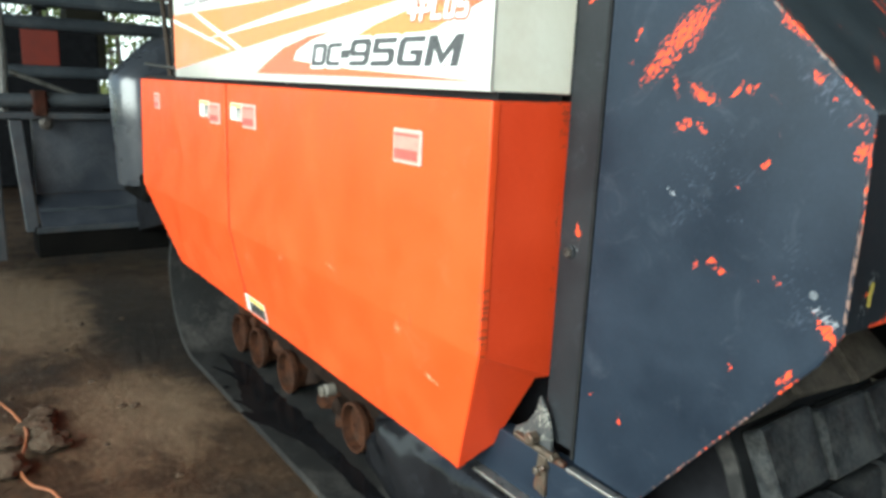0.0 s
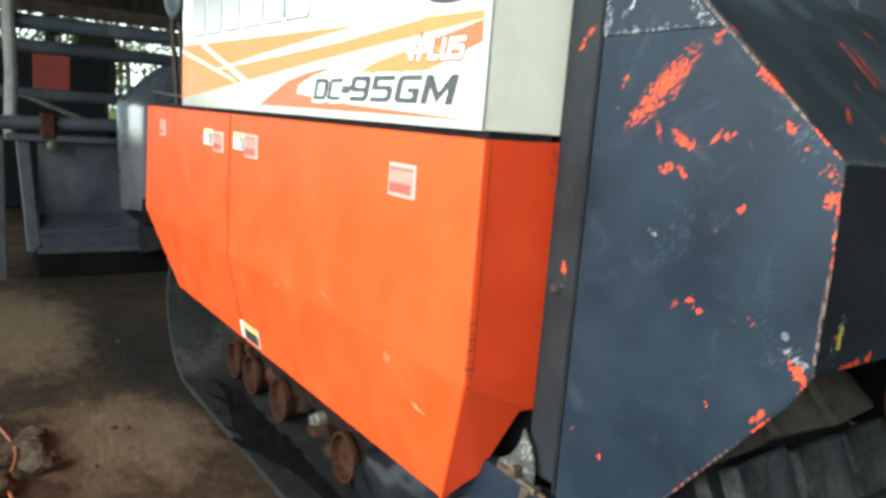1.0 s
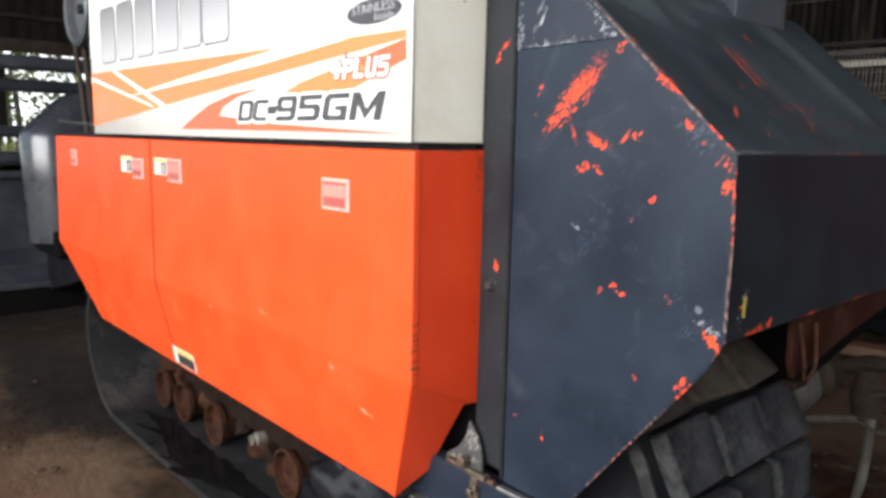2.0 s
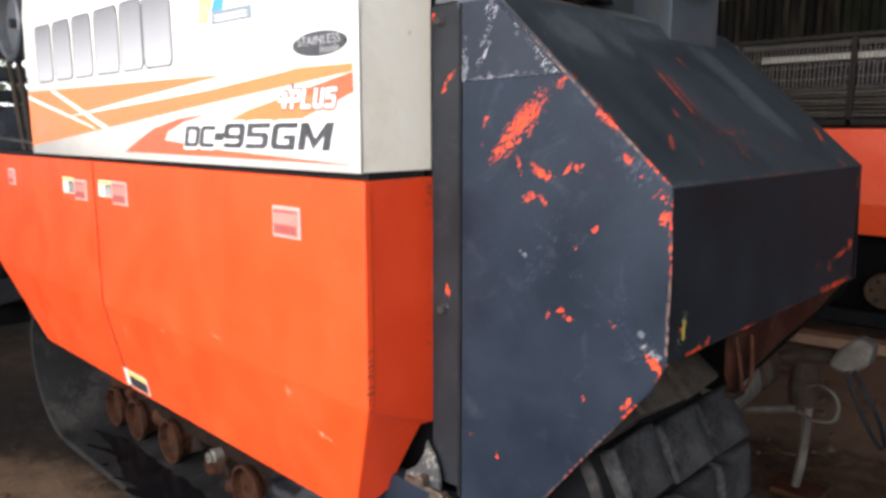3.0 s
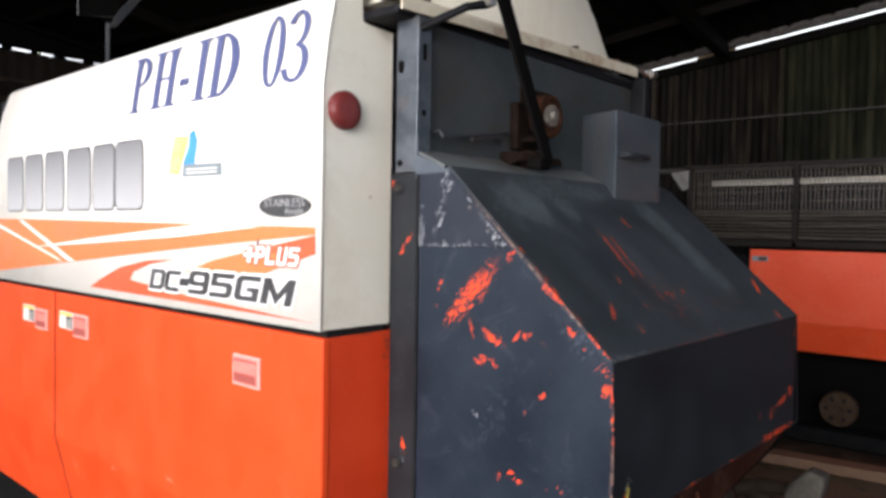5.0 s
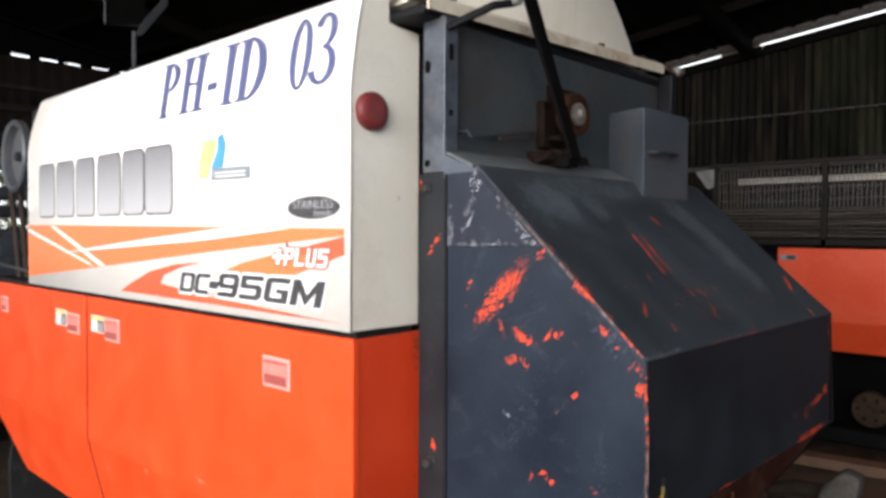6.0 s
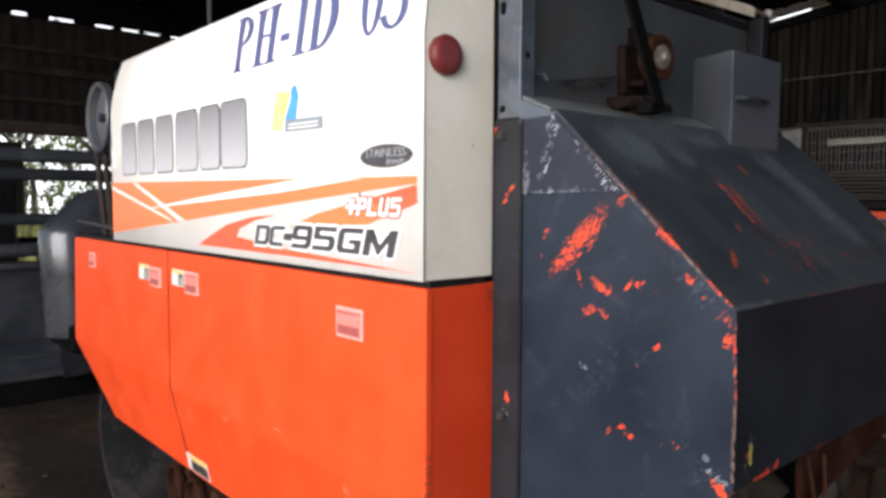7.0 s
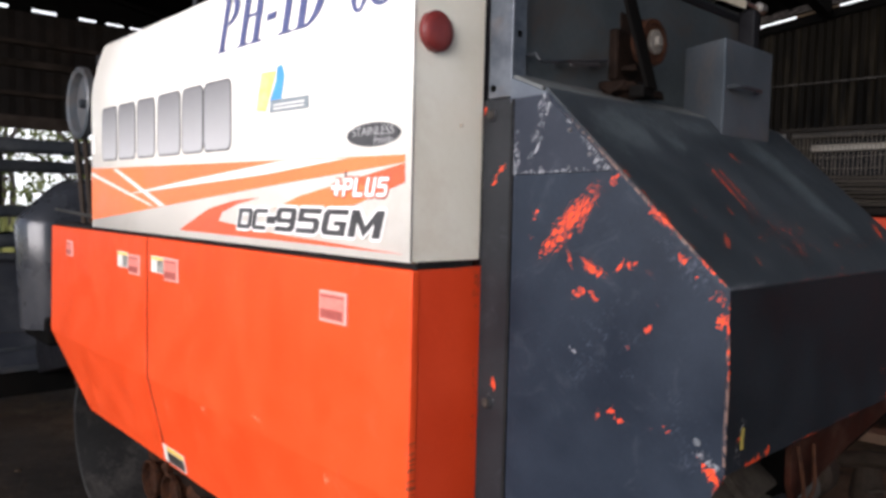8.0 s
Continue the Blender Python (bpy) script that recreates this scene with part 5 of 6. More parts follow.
    part("hinge_nut", spun([(0.016, 0.0), (0.016, 0.03), (0.0, 0.03)], (0.1, 1.22, 2.095), "y", 6), steel, c)

    # body core and chassis
    part("body_core", block(-2.45, 0.07, 0.2, 1.2, 0.95, 2.03, 0.01), black_paint, c)
    part("top_panel", block(-1.9, -0.2, 0.29, 1.2, 2.07, 2.1, 0.006), cream_lid, c, "plain cream top panel of the machine")
    part("far_panel", block(-2.4, 0.06, 1.205, 1.225, 0.95, 2.06, 0.006), cream_lid, c, "plain cream far side panel")
    part("chassis_rail", block(-2.3, 0.33, 0.126, 0.168, 0.578, 0.688, 0.004), side_wear, c, "dark blue-grey chassis rail")
    # bright strips stand for the lit top and bottom edges of the rail
    part("rail_lit_edge", block(0.13, 0.33, 0.123, 0.14, 0.684, 0.6915, 0.002), steel, c, "bright rail edge, its light put into a pale strip")
    part("rail_lit_lip", block(-0.12, 0.33, 0.1, 0.128, 0.572, 0.58, 0.002), steel, c)
    part("rail_bracket", slab([(-0.035, 0.133, 0.69), (0.078, 0.133, 0.69), (0.075, 0.133, 0.735), (0.06, 0.133, 0.77), (0.036, 0.133, 0.8), (0.027, 0.133, 0.765), (0.003, 0.133, 0.73), (-0.03, 0.133, 0.708)], (0, 0.008, 0), 0.002), bracket_wear, c, "scratched bare steel bracket")
    part("rail_clamp", slab([(-0.02, 0.118, 0.693), (0.125, 0.12, 0.686), (0.125, 0.134, 0.686), (-0.02, 0.134, 0.693)], (0, 0, 0.012), 0.004), clamp_mat, c, "rusty clamp strip")
    part("rail_clamp", slab([(0.05, 0.118, 0.612), (0.084, 0.118, 0.605), (0.08, 0.118, 0.69), (0.058, 0.118, 0.69)], (0, 0.01, 0), 0.003), clamp_mat, c)
    for x, z, r in ((0.036, 0.712, 0.014), (0.062, 0.655, 0.009), (0.078, 0.668, 0.008), (0.1, 0.7, 0.008)):
        part("bolt", spun([(r, 0.006), (r, -0.012), (r * 0.6, -0.014), (0.0, -0.012)], (x, 0.122, z), "y", 6), clamp_mat, c)
    part("track_frame", block(-2.2, -0.2, 0.42, 0.5, 0.2, 0.34, 0.008), rust_dark, c, "dark rusty track frame beam")
    for x in (-2.0, -1.0, -0.3):
        part("frame_leg", block(x - 0.05, x + 0.05, 0.44, 0.5, 0.3, 0.95, 0.006), rust_dark, c)

    # rubber track
    def loop():
        """Inner line of the belt: raised front idler, flat ground run, raised rear wheel."""
        fx, fz, fr, rx, rz, rr = -2.4, 0.41, 0.36, 0.1, 0.62, 0.36
        pts = arc(fx, fz, fr, 270, 90, 16)[::-1]
        pts = [(p[0], p[1]) for p in pts]
        low = [(-2.35 + 0.19 * k, 0.05) for k in range(1, 11)]
        rise = [(-0.3, 0.085), (-0.12, 0.165), (0.06, 0.24), (0.2, 0.295)]
        wrap = arc(rx, rz, rr, -52, 95, 14)
        top = [(0.07 - 0.31 * k, 0.978 - 0.029 * k) for k in range(1, 8)]
        return pts + low + rise + wrap + top

    line = loop()
    n = len(line)
    y0, y1 = 0.158, 0.67
    bm = bmesh.new()
    rings = []
    for k, (x, z) in enumerate(line):
        p, q = line[k - 1], line[(k + 1) % n]
        dx, dz = q[0] - p[0], q[1] - p[1]
        ln = math.hypot(dx, dz)
        nx, nz = dz / ln, -dx / ln
        rim = y0 + 0.045 * min(1.0, max(0.0, (z - 0.5) / 0.4))
        rings.append([bm.verts.new(v) for v in ((x, rim, z), (x, y1, z), (x + nx * 0.028, y1, z + nz * 0.028), (x + nx * 0.028, rim, z + nz * 0.028))])
    for k in range(n):
        a, b = rings[k], rings[(k + 1) % n]
        for j in range(4):
            bm.faces.new((a[j], a[(j + 1) % 4], b[(j + 1) % 4], b[j]))
    belt = smooth(part("track_belt", bm, belt_inside, c, "grey-black rubber crawler belt, oil-wet inside"), 50)
    # dark skin over the belt paints the shade in the gaps between lugs
    bm = bmesh.new()
    skin = []
    for k, (x, z) in enumerate(line):
        p, q = line[k - 1], line[(k + 1) % n]
        dx, dz = q[0] - p[0], q[1] - p[1]
        ln = math.hypot(dx, dz)
        skin.append([bm.verts.new((x + dz / ln * 0.0305, y, z - dx / ln * 0.0305)) for y in (y0 + 0.002 + 0.045 * min(1.0, max(0.0, (z - 0.5) / 0.4)), y1 - 0.002)])
    for a, b in zip(skin, skin[1:] + skin[:1]):
        bm.faces.new((a[0], a[1], b[1], b[0]))
    part("lug_gap_skin", bm, tread_black, belt)
    # lugs along the outside
    total, places = 0.0, []
    seg = [(math.hypot(line[(k + 1) % n][0] - line[k][0], line[(k + 1) % n][1] - line[k][1]), k) for k in range(n)]
    pitch, want = 0.118, 0.05
    for ln, k in seg:
        while want < total + ln:
            f = (want - total) / ln
            a, b = line[k], line[(k + 1) % n]
            places.append((a[0] + (b[0] - a[0]) * f, a[1] + (b[1] - a[1]) * f, math.atan2(b[1] - a[1], b[0] - a[0])))
            want += pitch
        total += ln
    wear = random.Random(12)
    shapes = []
    for k in range(5):
        one = bmesh.new()
        for vx, vz in ((0.058, -0.024), (-0.058, -0.024), (0.06, -0.06), (-0.06, -0.06)):
            for q in (-0.086, 0.086):
                out = vz < -0.03
                one.verts.new((vx + wear.uniform(-0.008, 0.005) * out, q * (0.95 if out else 1) + wear.uniform(-0.008, 0.008) * out, vz + wear.uniform(-0.004, 0.006) * out))
        bmesh.ops.convex_hull(one, input=one.verts)
        bmesh.ops.dissolve_limit(one, angle_limit=0.12, verts=one.verts, edges=one.edges)
        soften(one, 0.0045, 1)
        me = bpy.data.meshes.new("track_lug")
        one.to_mesh(me)
        one.free()
        me.materials.append(rubber_lug)
        muddy = me.copy()
        muddy.materials.clear()
        muddy.materials.append(mud_lug)
        shapes.append((me, muddy))
    rest = bmesh.new()
    for k, (x, z, turn) in enumerate(places):
        for q in range(3):
            me, muddy = shapes[(k * 3 + q * 2) % 5]
            at = Matrix.Translation((x, y0 + 0.14 + 0.179 * q + (0.006 if k % 2 else -0.008), z + 0.004 * ((k * 7 + q * 3) % 5 - 2) / 2)) @ Matrix.Rotation(0.05 * ((k * 5 + q * 2) % 3 - 1), 4, "Z") @ Matrix.Rotation(-turn, 4, "Y")
            if x > -0.45:
                ob = new("track_lug", muddy if z > 0.8 else me)
                ob.parent = belt
                ob.matrix_basis = at
            else:
                m = len(rest.verts)
                rest.from_mesh(me)
                rest.verts.ensure_lookup_table()
                for v in rest.verts[m:]:
                    v.co = at @ v.co
    tagged(part("tread_rest", rest, rubber_lug, belt), kind="stuff")
    # oil on the inside of the ground run: a running stream with fingers to the belt's edge
    bm = bmesh.new()
    count = [0]

    def pool(points, widths):
        """A wavering strip along a bent line, a hair above the one before."""
        count[0] += 1
        mid = bezier([(x, y, 0.0) for x, y in points], 10)
        m = len(mid)
        rim = []
        for k, p in enumerate(mid):
            f = k / (m - 1) * (len(widths) - 1)
            j = min(int(f), len(widths) - 2)
            wide = widths[j] + (widths[j + 1] - widths[j]) * (f - j)
            q, r = Vector(mid[max(0, k - 1)]), Vector(mid[min(m - 1, k + 1)])
            side = (r - q).cross(Vector((0, 0, 1))).normalized()
            lift = Vector((0, 0, 0.0508 + 0.0001 * count[0]))
            rim.append([bm.verts.new(Vector(p) + side * s * wide * (1 + 0.35 * noise.noise(Vector((p[0] * 14, p[1] * 14, s * 5 + count[0])))) + lift) for s in (-1, 1)])
        for a, b in zip(rim, rim[1:]):
            bm.faces.new((a[0], b[0], b[1], a[1]))
    pool([(-2.3, 0.3), (-2.05, 0.3), (-1.8, 0.27), (-1.55, 0.28), (-1.3, 0.295), (-1.05, 0.3), (-0.7, 0.29)], [0.02, 0.05, 0.085, 0.07, 0.04, 0.032, 0.03])
    pool([(-2.39, 0.285), (-2.2, 0.32), (-2.05, 0.33)], [0.004, 0.03, 0.03])
    pool([(-2.24, 0.2), (-2.12, 0.24), (-2.0, 0.28)], [0.006, 0.016, 0.03])
    pool([(-1.93, 0.215), (-1.87, 0.25), (-1.8, 0.28)], [0.006, 0.014, 0.03])
    pool([(-1.83, 0.155), (-1.75, 0.2), (-1.68, 0.25)], [0.006, 0.024, 0.04])
    pool([(-1.7, 0.145), (-1.6, 0.19), (-1.52, 0.25)], [0.012, 0.04, 0.04])
    pool([(-1.53, 0.2), (-1.47, 0.225), (-1.4, 0.26)], [0.008, 0.02, 0.03])
    pool([(-1.99, 0.175), (-1.965, 0.18)], [0.012, 0.012])
    part("oil_film", bm, wet, belt, "black oil spilled on the belt")
    for x in (-2.375, -2.135, -1.795, -1.18):
        r = part("track_roller", spun([(0.03, 0.14), (0.075, 0.12), (0.082, 0.03), (0.094, 0.024), (0.095, 0.016), (0.095, 0.002), (0.09, 0.0), (0.084, 0.002), (0.078, 0.035), (0.04, 0.045), (0.034, 0.03), (0.0, 0.028)], (x, 0.375, 0.147), "y", 28), rust, c, "rusty steel track roller")
        smooth(r, 40)
        for k in range(4):
            t = k * math.pi / 2 + 0.4
            part("roller_bolt", spun([(0.008, 0.0), (0.008, -0.008), (0.0, -0.009)], (x + 0.058 * math.cos(t), 0.416, 0.147 + 0.058 * math.sin(t)), "y", 6), rust, r)
    cap = part("grease_cap", spun([(0.027, 0.06), (0.027, 0.02), (0.021, 0.014), (0.021, 0.0), (0.013, -0.002), (0.012, 0.012), (0.0, 0.012)], (-1.423, 0.365, 0.2), "y", 18), cap_mat, c, "bare steel grease cap")
    smooth(cap, 40)
    # rusty castings that carry the rollers: a back rail with rough lumps
    part("roller_rail", block(-2.6, -0.75, 0.5, 0.56, 0.15, 0.36, 0.012), rust_dark, c)
    lump = random.Random(31)
    for x, z, r in ((-2.26, 0.235, 0.05), (-1.965, 0.2, 0.055), (-1.62, 0.19, 0.05), (-1.5, 0.12, 0.045), (-1.4, 0.13, 0.06), (-1.33, 0.1, 0.04), (-1.02, 0.23, 0.06)):
        one = bmesh.new()
        for k in range(22):
            one.verts.new((x + lump.uniform(-1, 1) * r, 0.42 + lump.uniform(-0.03, 0.1), z + lump.uniform(-0.9, 0.9) * r))
        hull = bmesh.ops.convex_hull(one, input=one.verts)
        bmesh.ops.delete(one, geom=[g for g in hull["geom_interior"] if isinstance(g, bmesh.types.BMVert)], context="VERTS")
        soften(one, 0.005, 1)
        part("roller_casting", one, rust_dark if lump.random() < 0.6 else rust, c)
    bm = bmesh.new()
    bmesh.ops.create_uvsphere(bm, u_segments=48, v_segments=28, radius=1.0)
    for v in bm.verts:
        k = 1 + 0.16 * noise.noise(v.co * 2.2) + 0.07 * noise.noise(v.co * 5.5)
        v.co = Vector((-0.5 + 0.46 * v.co.x * k, 0.34 + 0.1 * v.co.y * k, 0.24 + 0.19 * v.co.z * k))
    smooth(part("roller_guard", bm, gloss_black, c, "black moulded rubber guard over the rear rollers"), 80)
    part("idler_wheel", spun([(0.06, 0.0), (0.335, 0.0), (0.352, 0.01), (0.352, 0.05), (0.335, 0.06), (0.06, 0.06)], (-2.35, 0.46, 0.41), "y", 40), rust, c)
    part("drive_wheel", spun([(0.05, 0.0), (0.32, 0.0), (0.335, 0.01), (0.335, 0.1), (0.05, 0.1)], (0.1, 0.24, 0.62), "y", 36), black_paint, c)

    # front of the machine: guard, disc and rods beside the cover
    bm = bmesh.new()
    rows = []
    for z, inset in ((0.8, 0.0), (1.1, 0.0), (1.34, 0.0), (1.38, 0.014), (1.425, 0.055), (1.475, 0.115), (1.525, 0.17), (1.57, 0.225), (1.595, 0.29), (1.6, 0.36)):
        shift = 0.045 * (1.35 - z) if z < 1.35 else 0.0
        foot = []
        for cx, cy, r, a0 in ((-3.56, 0.155 + inset, 0.04, 180), (-3.22, 0.155 + inset, 0.16, 270), (-3.13, 0.75, 0.06, 0), (-3.56, 0.75, 0.06, 90)):
            foot += [(cx + r * math.cos(radians(a0 + 15 * k)), cy + shift + r * math.sin(radians(a0 + 15 * k))) for k in range(7)]
        rows.append([bm.verts.new((x - 0.35 * inset, y, z)) for x, y in foot])
    for a, b in zip(rows, rows[1:]):
        for j in range(28):
            bm.faces.new((a[j], a[(j + 1) % 28], b[(j + 1) % 28], b[j]))
    bm.faces.new(rows[-1])
    bm.faces.new(rows[0][::-1])
    smooth(part("feeder_guard", bm, guard_paint, c, "rounded glossy grey sheet metal guard"), 60)
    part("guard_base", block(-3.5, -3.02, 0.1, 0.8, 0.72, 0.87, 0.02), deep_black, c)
    part("feeder_house", slab([(-2.5, 0.3, 0.75), (-2.5, 0.3, 1.3), (-4.1, 0.3, 0.85), (-4.1, 0.3, 0.35)], (0, 0.6, 0), 0.01), black_paint, c)
    disc = smooth(part("intake_disc", spun([(0.0, 0.03), (0.122, 0.03), (0.13, 0.0), (0.145, -0.008), (0.155, 0.0), (0.155, 0.028), (0.12, 0.045), (0.0, 0.045)], (-2.335, 0.06, 1.902), "y", 36), box_paint, c, "grey round dished intake disc"), 40)
    part("hub", spun([(0.02, 0.03), (0.02, 0.005), (0.0, 0.0)], (-2.335, 0.06, 1.902), "y", 14), grey_paint, disc)
    part("disc_stay", tube([(-2.475, 0.09, 1.78), (-2.322, 0.08, 1.37)], 0.011, 8), purlin_brown, c)
    part("disc_stay", tube([(-2.385, 0.1, 1.78), (-2.26, 0.09, 1.37)], 0.011, 8), purlin_brown, c)
    part("latch_rod", tube([(-2.76, 0.08, 1.436), (-2.5, 0.08, 1.426), (-1.96, 0.06, 1.41)], 0.007, 8), wire_mat, c)
    part("cover_front", block(-1.965, -1.9, 0.02, 0.3, 1.38, 2.05, 0.004), black_paint, c)
    part("cover_latch", block(-1.915, -1.875, -0.013, -0.008, 1.66, 1.735, 0.002), decal_pale, cover)

    # canopy post and bracket over the driver's place
    part("canopy_post", tube([(-3.0, 0.875, 1.5), (-3.0, 0.875, 2.72)], 0.013, 8), frame_grey, c)
    part("canopy_plate", block(-3.01, -3.0, 0.715, 0.94, 2.735, 3.3, 0.002), deep_black, c, "dark hanging canopy plate with a bright edge")
    # thin grey tube added for the light along the plate's edge
    part("plate_lit_edge", tube([(-2.998, 0.712, 3.3), (-2.998, 0.712, 2.725), (-2.998, 0.94, 2.765)], 0.004, 6), frame_grey, c)
    part("canopy_bracket", slab([(-2.99, 0.87, 2.69), (-2.99, 0.91, 2.7), (-2.99, 1.06, 2.9), (-2.99, 1.075, 3.3), (-2.99, 1.035, 3.3), (-2.99, 1.025, 2.92), (-2.99, 0.93, 2.8)], (0.02, 0, 0), 0.003), frame_grey, c, "bent grey steel canopy bracket")
    part("canopy_block", block(-3.03, -2.99, 0.68, 0.73, 2.87, 3.3, 0.004), grey_light, c)
    # header at the front
    part("header_back", block(-4.36, -4.3, -0.26, 2.2, 0.6, 1.1, 0.006), header_paint, c, "dark grey steel back of the cutting header")
    part("header_step", slab([(-4.3, -0.27, 0.6), (-4.3, 2.2, 0.6), (-4.05, 2.2, 0.42), (-4.05, -0.27, 0.42)], (0, 0, -0.012), 0.003), header_paint, c, "worn grey sloping step of the header")
    part("step_fold", block(-4.18, -4.165, -0.26, 2.2, 0.505, 0.525, 0.003), grey_paint, c)
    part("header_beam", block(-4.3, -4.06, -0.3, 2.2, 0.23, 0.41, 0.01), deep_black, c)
    part("header_frame", block(-4.42, -4.28, -0.52, -0.45, 0.18, 1.1, 0.01), frame_grey, c, "scuffed grey upright of the header")
    part("header_frame", slab([(-4.3, -0.39, 1.08), (-4.3, -0.315, 1.08), (-4.22, -0.27, 0.38), (-4.22, -0.345, 0.38)], (0.05, 0, 0), 0.006), frame_grey, c)
    part("step_lip", block(-4.06, -4.045, -0.3, 2.2, 0.39, 0.425, 0.003), frame_grey, c)
    part("header_end", block(-5.6, -4.4, -0.62, -0.58, 0.15, 1.0, 0.01), grey_paint, c)
    part("header_tube", tube([(-4.28, -0.5, 1.19), (-4.28, 2.2, 1.25)], 0.045, 16), grey_paint, c)
    part("tube_clamp", block(-4.34, -4.21, -0.25, -0.17, 1.1, 1.26, 0.01), rust_paint, c)
    part("clamp_bolt", spun([(0.04, 0.0), (0.04, 0.04), (0.02, 0.05), (0.0, 0.05)], (-4.2, -0.19, 1.06), "x", 12), bolt_dark, c)
    part("tube_bracket", block(-4.34, -4.22, -0.45, 2.2, 1.085, 1.125, 0.004), frame_grey, c)
    part("header_rod", tube([(-4.4, -0.35, 1.37), (-4.35, 0.02, 1.23)], 0.016, 8), wire_mat, c, "pale steel rod")
    part("header_mast", tube([(-4.5, -0.4, 1.1), (-4.55, -0.38, 1.5), (-4.5, -0.4, 2.2)], 0.04, 10), dusty_pipe, c, "dusty pale grey pipe")
    for x, z0, z1 in ((-4.6, 1.79, 1.89), (-5.5, 1.683, 1.783), (-5.5, 1.325, 1.42)):
        part("header_rail", block(x - 0.05, x + 0.05, -0.6, 2.1, z0, z1, 0.03), grey_paint, c, "dark grey cross rail of the header")
    part("rail_upright", block(-5.56, -5.44, 2.02, 2.12, 0.3, 1.95, 0.01), grey_paint, c)
    part("rail_arm", block(-5.5, -4.36, 2.04, 2.1, 0.9, 1.0, 0.008), grey_paint, c)
    part("rail_arm", block(-5.5, -4.55, 2.04, 2.1, 1.76, 1.84, 0.008), grey_paint, c)
    return c


def far_combine():
    f = thing("combine_harvester", (1.2, 5.5, 0), "orange combine harvester with a wire mesh upper side, standing further back", "combine harvester")
    Y = 5.0
    part("side_door", block(-0.86, 0.95, Y, Y + 0.03, 0.93, 1.478, 0.006), orange_paint, f, "orange steel door")
    part("side_door", block(0.96, 3.2, Y, Y + 0.03, 0.93, 1.478, 0.006), orange_paint, f, "orange steel door")
    part("door_skirt", slab([(-0.86, Y, 0.93), (3.2, Y, 0.93), (3.2, Y + 0.09, 0.7), (-0.7, Y + 0.09, 0.7)], (0, 0.02, 0), 0.004), orange_paint, f)
    part("door_label", block(-0.84, -0.72, Y - 0.004, Y, 1.385, 1.425), dealer_grey, f)
    part("label_text", block(-0.79, -0.73, Y - 0.006, Y - 0.004, 1.39, 1.42), label_black, f)
    part("door_latch", block(-0.69, -0.58, Y - 0.006, Y, 1.378, 1.42, 0.002), orange_paint, f)
    frame_bm = block(-1.42, 3.2, Y - 0.01, Y + 0.03, 2.125, 2.16, 0.004)
    block(-1.42, 3.2, Y - 0.01, Y + 0.05, 1.5, 1.55, 0.004, bm=frame_bm)
    for x in (-1.36, -0.53, 0.35, 1.2, 2.1, 3.15):
        block(x - 0.02, x + 0.02, Y - 0.01, Y + 0.03, 1.5, 2.14, 0.004, bm=frame_bm)
    part("mesh_frame", frame_bm, mesh_paint, f, "dark steel mesh frame")
    wires = bmesh.new()
    for k in range(150):
        x = -1.33 + k * 0.03
        tube([(x, Y + 0.01, 1.75), (x + 0.004 * math.sin(k * 2.1), Y + 0.012, 1.93), (x, Y + 0.01, 2.1)], 0.0035, 4, bm=wires)
    for k in range(6):
        z = 1.58 + k * 0.088 + 0.012 * math.sin(k * 2.3)
        tube([(-1.35 + j * 0.45, Y + 0.004, z + 0.012 * math.sin(j * 1.7 + k)) for j in range(11)], 0.003, 4, bm=wires)
    tagged(part("wire_mesh", wires, mesh_wire, f, "bent grey wire mesh"), kind="stuff")
    part("sieve_tray", block(-1.3, 3.2, Y + 0.3, Y + 0.34, 2.0, 2.05, 0.004), tray_steel, f, "shiny steel tray edge behind the mesh")
    for k in range(8):
        part("sieve_slat", slab([(-1.33, Y + 0.02, 1.565 + k * 0.029), (3.15, Y + 0.02, 1.562 + k * 0.029), (3.15, Y + 0.05, 1.575 + k * 0.029), (-1.33, Y + 0.05, 1.578 + k * 0.029)], (0, 0.002, 0.004)), mesh_wire, f)
    part("corner_plate", slab([(-1.53, Y - 0.02, 2.1), (-1.37, Y - 0.02, 2.12), (-1.37, Y - 0.02, 1.97), (-1.42, Y - 0.02, 1.95)], (0, 0.012, 0), 0.003), dusty_pipe, f, "pale dusty bent corner plate")
    part("body_core", block(-1.3, 3.2, Y + 0.4, Y + 1.3, 0.7, 2.1, 0.01), black_paint, f)
    # near-black block put in for the shade beneath the far machine
    part("under_dark", block(-1.5, 3.2, Y + 0.35, Y + 1.2, 0.1, 0.72, 0.01), deep_black, f)
    part("belt", block(-1.6, 3.0, Y + 0.1, Y + 0.6, 0.0, 0.12, 0.02), tread_black, f)
    for x in (-0.9, -0.21, 0.5, 1.2, 1.9):
        r = part("track_roller", spun([(0.03, 0.1), (0.1, 0.1), (0.125, 0.08), (0.13, 0.07), (0.13, 0.01), (0.12, 0.0), (0.03, 0.0), (0.026, -0.01), (0.0, -0.012)], (x, Y + 0.05, 0.3), "y", 28), far_roller, f, "dusty brown track roller")
        for k in range(6):
            t = k * math.pi / 3
            # dark cones stand for the shaded holes in the roller face
            part("roller_bolt", spun([(0.016, 0.0), (0.0, -0.004)], (x + 0.08 * math.cos(t), Y + 0.05, 0.3 + 0.08 * math.sin(t)), "y", 10), seam, r)


